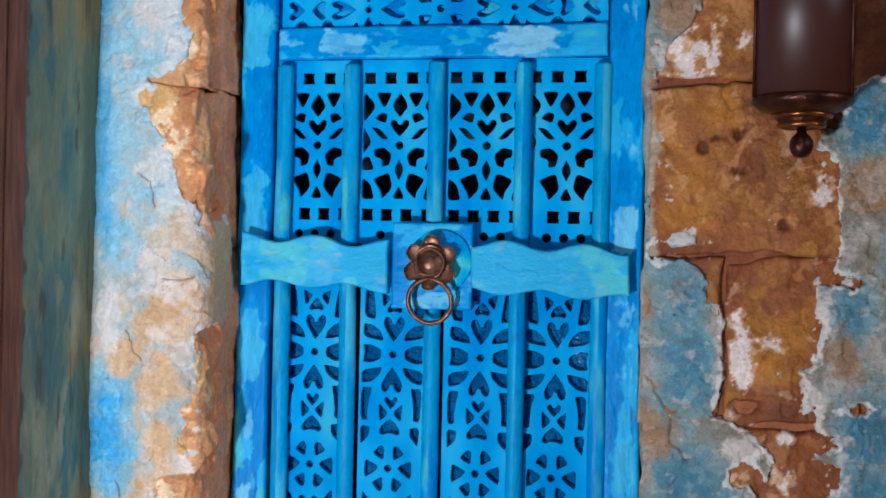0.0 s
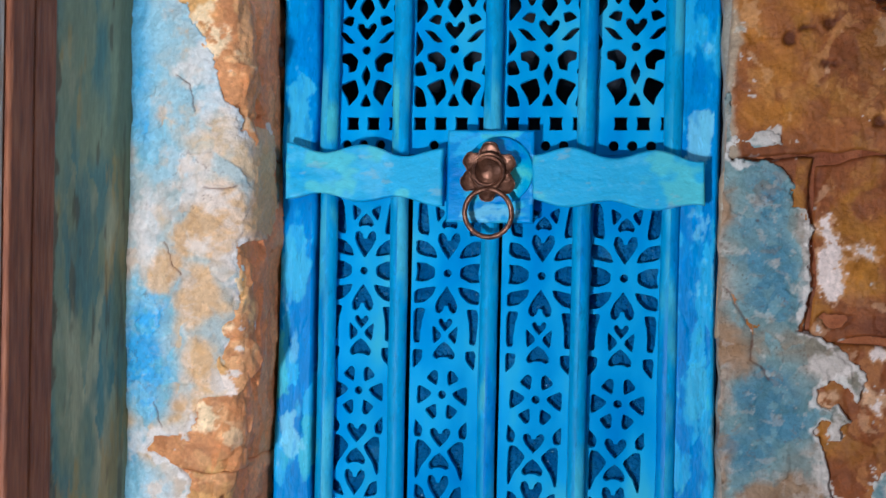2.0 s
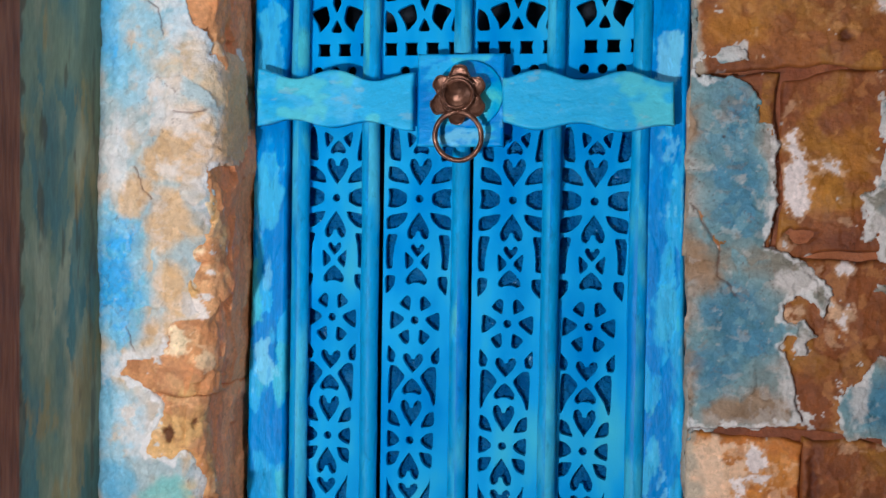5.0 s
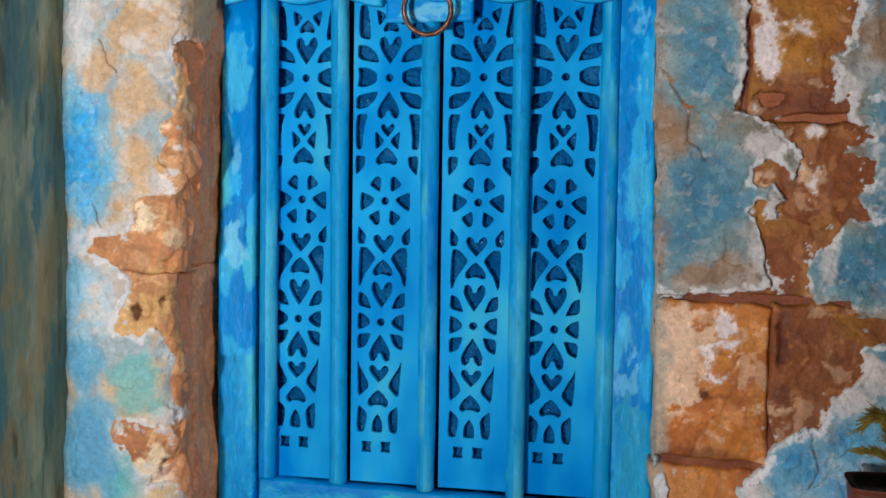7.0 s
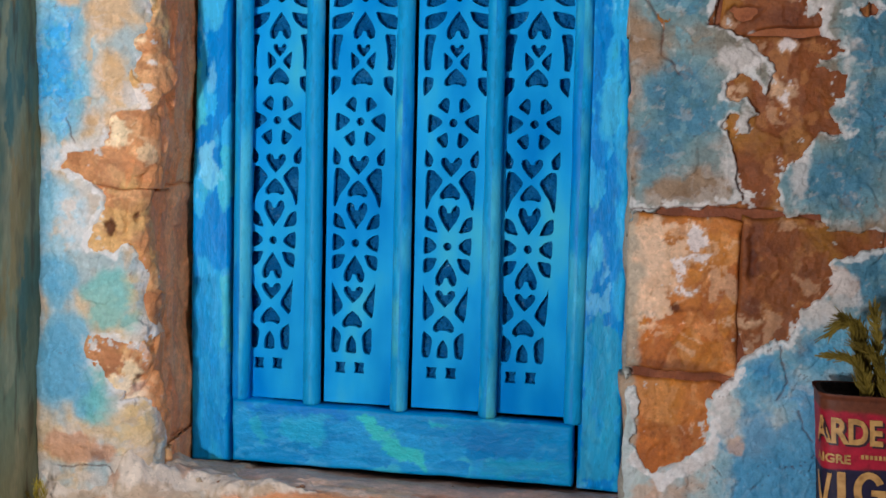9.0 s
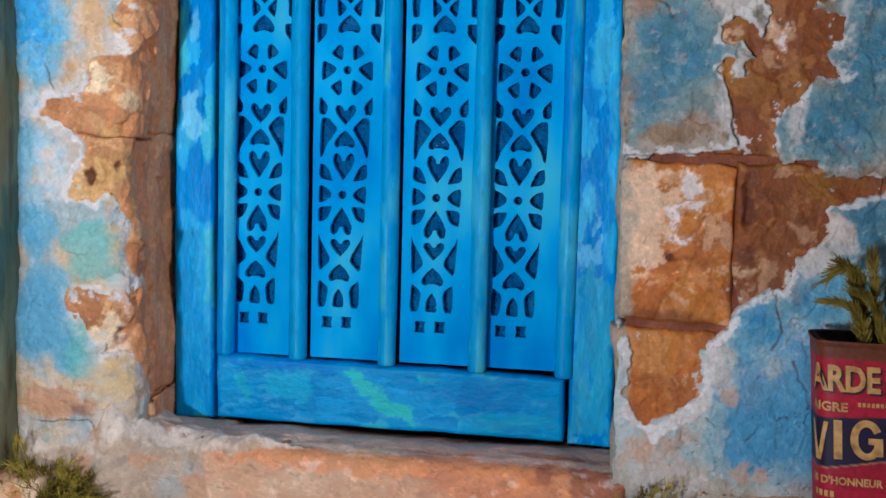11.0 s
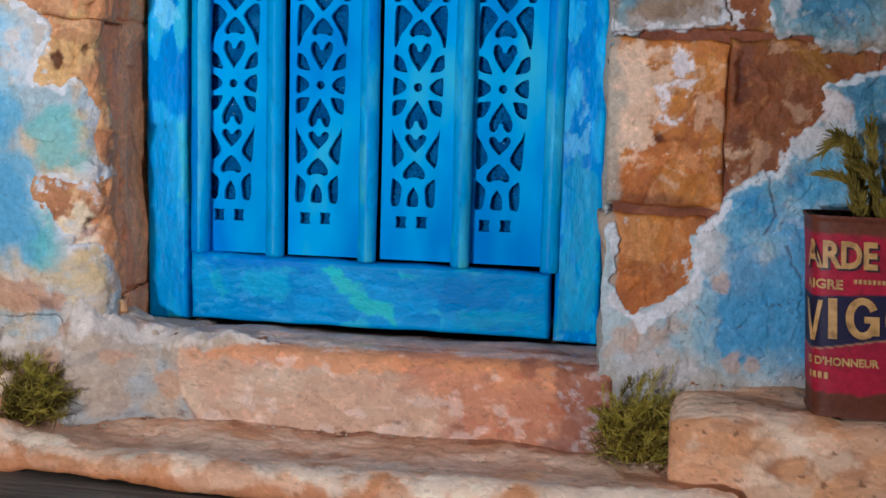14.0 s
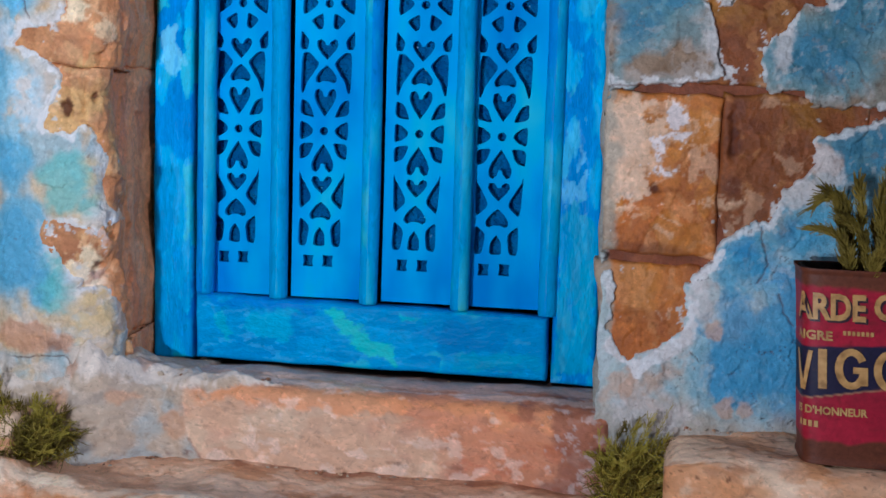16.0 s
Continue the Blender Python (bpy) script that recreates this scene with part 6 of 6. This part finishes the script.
def can_ring(a, grow=0.0):
    """A place on the can's rounded outline at the angle a, 0 at its front."""
    s_, c_ = np.sin(a), np.cos(a)
    x = np.sign(s_) * np.abs(s_) ** (2 / TIN_N) * (TIN_A + grow)
    y = -np.sign(c_) * np.abs(c_) ** (2 / TIN_N) * (TIN_B + grow)
    return TX + x, TY + y


A, Z = np.meshgrid(np.linspace(-math.pi, math.pi, 280), np.linspace(TZ0, TZ1, 110))
X, Y = can_ring(A)
dent = 0.15 * fbm(X, Z, 12, 3, 901) + 0.3 * (step(Z, TZ1 - 1.0, TZ1 - 0.5) + step(TZ0 + 1.0 - Z, 0, 0.5))
X, Y = can_ring(A, dent)
CRIMSON, NAVY, RIM = lin(164, 24, 48), lin(34, 27, 54), lin(98, 50, 30)
c = flat(X, CRIMSON)
c = mix(c, lin(136, 22, 42), step(fbm(X, Z, 7, 4, 902), 0, 0.9) * 0.7)
rise = 0.13 * (X - 92.5)
lower, upper = 47.6 + 1.5 * rise, 57.2 + 0.5 * rise
c = mix(c, lin(176, 146, 104), step(0.32 - np.abs(Z - lower), 0, 0.1) * 0.6)
c = mix(c, NAVY, step(Z - lower, -0.12, 0.12) * step(upper - Z, -0.12, 0.12))
rust = step(np.maximum(Z - 68.2, 40.4 - Z) + fbm(X, Z, 5, 4, 903) * 0.8, -0.2, 0.6)
c = mix(c, RIM, rust)
c = mix(c, lin(78, 40, 28), step(fbm(X, Z, 3, 4, 904), 0.4, 0.75) * (0.3 + 0.5 * rust))
can = under(sheet("can", X, Y, Z, c, TIN, None, "crimson printed tin with a navy band"), tin_planter)
bm = bmesh.new()
outer = [[bm.verts.new((*can_ring(np.float64(a), g), z)) for a in np.linspace(-math.pi, math.pi, 61)[:-1]] for g, z in ((-0.3, TZ0), (-0.3, TZ1 - 0.1), (-0.9, TZ1 - 0.1), (-0.9, TZ1 - 2.6))]
for ra, rb in zip(outer, outer[1:]):
    for k in range(60):
        bm.faces.new((ra[k], ra[(k + 1) % 60], rb[(k + 1) % 60], rb[k]))
bm.faces.new(outer[-1])
solid("soil", bm, SOIL, tin_planter, "dark soil")


ROUND = np.linspace(-math.pi / 2, math.pi / 2, 801)
ROUND_X, ROUND_Y = can_ring(ROUND, 0.12)
ROUND_S = np.concatenate([[0], np.cumsum(np.hypot(np.diff(ROUND_X), np.diff(ROUND_Y)))])
ROUND_S = ROUND_S - ROUND_S[400] + TX + 2.45


def on_tin(pts, lift=0.2):
    """Places on the can, wrapped round its corners, from the way round and the height."""
    out = []
    for s_, z in pts:
        px, py = np.interp(s_, ROUND_S, ROUND_X), np.interp(s_, ROUND_S, ROUND_Y)
        ax, ay = np.interp(s_ + 0.05, ROUND_S, ROUND_X) - px, np.interp(s_ + 0.05, ROUND_S, ROUND_Y) - py
        n = math.hypot(ax, ay) or 1.0
        out.append((px + ay / n * lift, py - ax / n * lift, z))
    return out


def tin_text(words, x0, x1, z0, z1, name, mat=None, lift=0.25):
    """Cream lettering on the can's front, from x0 to x1 and z0 to z1."""
    cu = bpy.data.curves.new(name, "FONT")
    cu.body, cu.resolution_u, cu.offset = words, 3, 0.035
    tmp = new("text_outline", cu)
    bpy.context.view_layer.update()
    me = bpy.data.meshes.new_from_object(tmp.evaluated_get(bpy.context.evaluated_depsgraph_get()))
    bpy.data.objects.remove(tmp)
    co = np.empty(len(me.vertices) * 3)
    me.vertices.foreach_get("co", co)
    co = co.reshape(-1, 3)
    lo_c, hi_c = co.min(0), co.max(0)
    x = x0 + (co[:, 0] - lo_c[0]) / (hi_c[0] - lo_c[0]) * (x1 - x0)
    z = z0 + (co[:, 1] - lo_c[1]) / (hi_c[1] - lo_c[1]) * (z1 - z0)
    co = np.array(on_tin(list(zip(x, z)), lift)) * MM
    me.vertices.foreach_set("co", co.ravel())
    me.materials.append(mat or LETTER)
    me.update()
    return under(new(name, me), tin_planter)


def tin_shape(name, outlines):
    """Plain printed shapes on the can; each outline a strip of (x, z) pairs, left and right."""
    bm = bmesh.new()
    for pairs in outlines:
        rows = [[bm.verts.new(p) for p in on_tin(pair, 0.25)] for pair in pairs]
        for ra, rb in zip(rows, rows[1:]):
            bm.faces.new((ra[0], ra[1], rb[1], rb[0]))
    return solid(name, bm, LETTER, tin_planter, "", False)


def bars(x0, pitch, count, z0, z1, name="small_print"):
    return tin_shape(name, [[[(x0 + k * pitch, z0), (x0 + k * pitch, z1)], [(x0 + (k + 0.68) * pitch, z0), (x0 + (k + 0.68) * pitch, z1)]] for k in range(count)])


tin_text("ARDE", 92.9, 106.0, 62.0, 67.0, "letter_shadow", INK, 0.2)
tin_text("C", 107.4, 111.4, 62.4, 67.4, "letter_shadow", INK, 0.2)
tin_text("ARDE", 92.5, 105.6, 62.4, 67.4, "lettering")
tin_text("C", 107.0, 111.0, 62.8, 67.8, "lettering")
tin_text("AIGRE", 92.7, 99.8, 58.6, 60.4, "lettering")
tin_shape("brand_shape", [[[(91.6 + 2.2 * k, 56.4 - 7.4 * k), (93.0 + 2.0 * k, 56.4 - 7.4 * k)] for k in (0, 0.5, 1)], [[(95.6 - 1.4 * k, 56.5 - 7.5 * k), (96.4 - 1.4 * k, 56.5 - 7.5 * k)] for k in (0, 0.5, 1)]])
tin_shape("brand_shape", [[[(97.3, 57.0 - 7.4 * k), (98.8, 57.0 - 7.4 * k)] for k in (0, 0.5, 1)]])
for mid in (103.1, 109.9):
    tin_shape("brand_shape", [[[(mid + 2.9 * math.cos(a), 53.6 + 3.8 * math.sin(a)), (mid + 1.5 * math.cos(a), 53.6 + 2.5 * math.sin(a))] for a in np.linspace(0.5, 0.5 + 1.75 * math.pi, 22)]])
tin_shape("brand_shape", [[[(103.4, 52.8), (103.4, 54.0)], [(106.0, 52.8), (106.0, 54.0)]], [[(104.8, 50.6), (106.0, 50.6)], [(104.8, 53.4), (106.0, 53.4)]]])
tin_text("ES D'HONNEUR", 92.7, 106.0, 44.7, 46.3, "lettering")
bars(93.6, 1.0, 4, 43.4, 42.2)
bars(101.6, 0.8, 7, 60.6, 59.8)
for mid_z, r in ((46.6, 1.3), (43.6, 1.5)):
    tin_shape("scroll", [[[(112.6 + r * math.cos(a), mid_z + r * math.sin(a)), (112.6 + (r - 0.35) * math.cos(a), mid_z + (r - 0.35) * math.sin(a))] for a in np.linspace(-1.2, 3.6, 16)]])

# the old tin leans a little
for ob in tin_planter.children:
    co = np.empty(len(ob.data.vertices) * 3)
    ob.data.vertices.foreach_get("co", co)
    co = co.reshape(-1, 3)
    co[:, 0] += 0.0019 - 0.06 * (co[:, 2] - TZ0 * MM)
    ob.data.vertices.foreach_set("co", co.ravel())
    ob.data.update()

for ob in list(tin_planter.children):
    if ob.name.split(".")[0] in ("lettering", "letter_shadow", "brand_shape", "small_print", "scroll"):
        ob.parent, ob.matrix_parent_inverse = can, Matrix()

# ---- crumbs of plaster and stone along the sill ----
def crumbs(places, seed):
    """Small broken lumps; places: (x, y, z, spread in x, spread in y, count, size)."""
    rnd = random.Random(seed)
    verts, faces, cols = [], [], []
    tones = (lin(196, 172, 146), lin(190, 150, 116), lin(166, 114, 80), lin(180, 160, 138), lin(132, 88, 60))
    for x, y, z, sx, sy, count, size in places:
        for _ in range(count):
            cx, cy, r = x + rnd.uniform(-sx, sx), y + rnd.uniform(-sy, sy), size * rnd.uniform(0.35, 1.0) ** 1.5
            tone = np.array(rnd.choice(tones)) * rnd.uniform(0.8, 1.05)
            base, turn = len(verts), rnd.uniform(0, 6)
            for k in range(3):
                for j in range(6):
                    a, rr = turn + j * math.pi / 3 + k * 0.4, r * (1.0, 0.9, 0.45)[k] * rnd.uniform(0.75, 1.2)
                    verts.append((cx + rr * math.cos(a), cy + 0.8 * rr * math.sin(a), z - 0.3 + r * (0.0, 0.55, 0.95)[k] * rnd.uniform(0.8, 1.1)))
                    cols.append(tone)
            for k in range(2):
                for j in range(6):
                    faces.append((base + k * 6 + j, base + k * 6 + (j + 1) % 6, base + k * 6 + 6 + (j + 1) % 6, base + k * 6 + 6 + j))
            faces.append(tuple(base + 12 + j for j in range(6)))
    ob = link_mesh("plaster_crumbs", verts, faces, STONE, None, "", np.array(cols), False)
    return tagged(ob, "pale crumbs of plaster and stone along the sill", "crumbs", "", "stuff")


crumbs([(-50, -15, 37.4, 9, 4, 60, 1.1), (-34, -17, 37.5, 16, 1.6, 70, 0.8), (-20, -9, 37.3, 22, 4, 30, 0.5), (25, -8, 37.3, 28, 4, 30, 0.45), (0, -23.0, 19.3, 58, 1.3, 120, 0.6), (-58, -31, 19.4, 8, 5, 20, 0.6),
        (66, -28, 19.4, 5, 5, 20, 0.6), (82, -24, 35.3, 10, 1.2, 24, 0.5)], 77)

# ---- moss and sprigs ----
def sprig(bm, root, tip, bend, seed, leaves=90, thick=1.0, long=1.0):
    """A feathery stem with many small leaves."""
    rnd = random.Random(seed)
    root, tip, bend = Vector(root), Vector(tip), Vector(bend)
    pts = []
    for k in range(13):
        u = k / 12
        pts.append(root.lerp(bend, u).lerp(bend.lerp(tip, u), u))
    tube(bm, pts, [thick * (0.55 - 0.03 * k) for k in range(13)], 5, False)
    for k in range(leaves):
        u = rnd.uniform(0.08, 1.0)
        p = root.lerp(bend, u).lerp(bend.lerp(tip, u), u)
        way = (bend.lerp(tip, u) - root.lerp(bend, u)).normalized()
        side = Vector((rnd.uniform(-1, 1), rnd.uniform(-1, 1), rnd.uniform(-0.5, 0.5))).normalized()
        q = p + (way * rnd.uniform(1.2, 2.8) + side * rnd.uniform(0.6, 1.7)) * (0.4 + 0.6 * thick) * long
        tube(bm, [p, p.lerp(q, 0.5) + side * 0.25, q], [0.3 * thick, 0.26 * thick, 0.08], 4, False)


def tuft(x, y, z, spread, height, plumes, label, seed, aside=0.0, fresh=0.55):
    """A ragged cushion of moss: feathery plumes of uneven height over a few curly fibres; aside: how far it leans along x, in mm."""
    rnd = random.Random(seed)
    ob = thing("moss_tuft", label, "moss", "", "", (x, y, z))
    crest = [rnd.uniform(0.55, 1.15) for _ in range(7)]
    for mat, share, tall in ((MOSS_DARK, 0.87 - fresh, 0.85), (MOSS, fresh, 1.0)):
        bm = bmesh.new()
        for k in range(int(plumes * share)):
            a, rr = rnd.uniform(0, 2 * math.pi), spread * math.sqrt(rnd.random())
            dx = rr * math.cos(a)
            root = Vector((x + 0.45 * dx, y + 0.3 * rr * math.sin(a), z))
            rise = height * tall * rnd.uniform(0.3, 1.0) * (1 - 0.5 * (rr / spread) ** 2) * crest[int((dx / spread + 1) * 3.49)]
            tip = Vector((x + dx + rnd.gauss(0, 1.6) + aside * rise / height, y + 0.55 * rr * math.sin(a) - 1, z + rise * rnd.uniform(0.7, 1.1)))
            bend = root.lerp(tip, 0.45) + Vector((rnd.gauss(0, 1.5), rnd.gauss(0, 1), rise * 0.4))
            sprig(bm, root, tip, bend, seed * 100 + k, 60, 0.25, 1.5)
        solid("foliage", bm, mat, ob, "", False)
    for mat, share, depth in ((MOSS_DARK, 6, 0.8), (MOSS, 2, 1.0)):
        bm = bmesh.new()
        for k in range(plumes * share):
            a, rr = rnd.uniform(0, 2 * math.pi), spread * math.sqrt(rnd.random()) * 0.9
            dx = rr * math.cos(a)
            dome = height * 0.7 * (1 - 0.6 * (rr / spread) ** 2) * crest[int((dx / spread + 1) * 3.49)]
            p = Vector((x + dx, y + 0.5 * rr * math.sin(a) - (0.2 if depth < 1 else 1.6), z + dome * depth * rnd.uniform(0.0, 1.0) ** 0.8))
            p.x += aside * (p.z - z) / height
            way = Vector((math.cos(a) * 0.5 + rnd.gauss(0, 0.4), rnd.gauss(-0.2, 0.4), rnd.uniform(-0.1, 1.0))).normalized()
            curl = Vector((rnd.gauss(0, 1), rnd.gauss(0, 1), rnd.gauss(0, 1))).normalized()
            turn, pts = rnd.uniform(0.1, 0.5), [p]
            for _ in range(8):
                way = (way + curl.cross(way) * turn).normalized()
                pts.append(pts[-1] + way * 0.62)
            tube(bm, pts, [0.14 - 0.012 * i for i in range(9)], 3, False)
        solid("fibre", bm, mat, ob, "curly olive fibres", False)
    return ob


right_moss = tuft(61.8, -27, 19.2, 7.4, 21, 60, "dry olive-green moss tuft beside the sill", 5, 3.0)
tuft(-70, -33, 19.6, 13.0, 23, 170, "dry olive-green moss tuft at the foot of the pillar", 6, -1.0, 0.3)
bm = bmesh.new()
for root, tip, bend in (((63, -26, 27), (70.5, -25, 41), (67, -26, 32)), ((60, -26, 28), (65, -25, 38), (61, -26, 34)), ((57, -27, 27), (56, -26, 35), (55, -27, 31)), ((65, -27, 26), (68, -26, 37), (67, -27, 30))):
    sprig(bm, root, tip, bend, 60, 26, 0.2)
solid("stem", bm, MOSS, right_moss, "", False)

tin_plant = thing("tin_plant", "olive-green feathery sprigs growing in the tin", "plant", "", "", (TX, TY, TZ1 - 2))
for k, (root, tip, bend) in enumerate((((101, -37, 69), (93.2, -40, 83), (101.5, -39, 91)), ((101.5, -36, 69), (98.5, -39, 84), (101, -36, 78)), ((106, -37, 69), (110.5, -38, 103), (103.5, -37, 86)),
                                       ((110, -34, 69), (116, -36, 92), (109, -34, 82)), ((104, -42, 69), (106, -45, 76), (104, -43, 74)), ((104, -39, 69), (98.5, -42, 81), (104, -40, 79)), ((107, -38, 69), (105, -41, 83), (107, -39, 76)), ((100, -38, 69), (95.5, -41, 86), (99, -38, 85)), ((108, -39, 69), (111, -42, 80), (108, -40, 77)), ((103, -37, 69), (101, -40, 88), (103, -38, 80)), ((106, -39, 69), (108, -42, 90), (106, -40, 82)), ((101, -40, 69), (94, -43, 79), (100, -42, 79)), ((113, -37, 69), (119, -39, 86), (114, -37, 80)))):
    bm = bmesh.new()
    sprig(bm, root, tip, bend, 40 + k, 240, 0.5, 1.5)
    solid("sprig", bm, SPRIG, tin_plant, "", False)
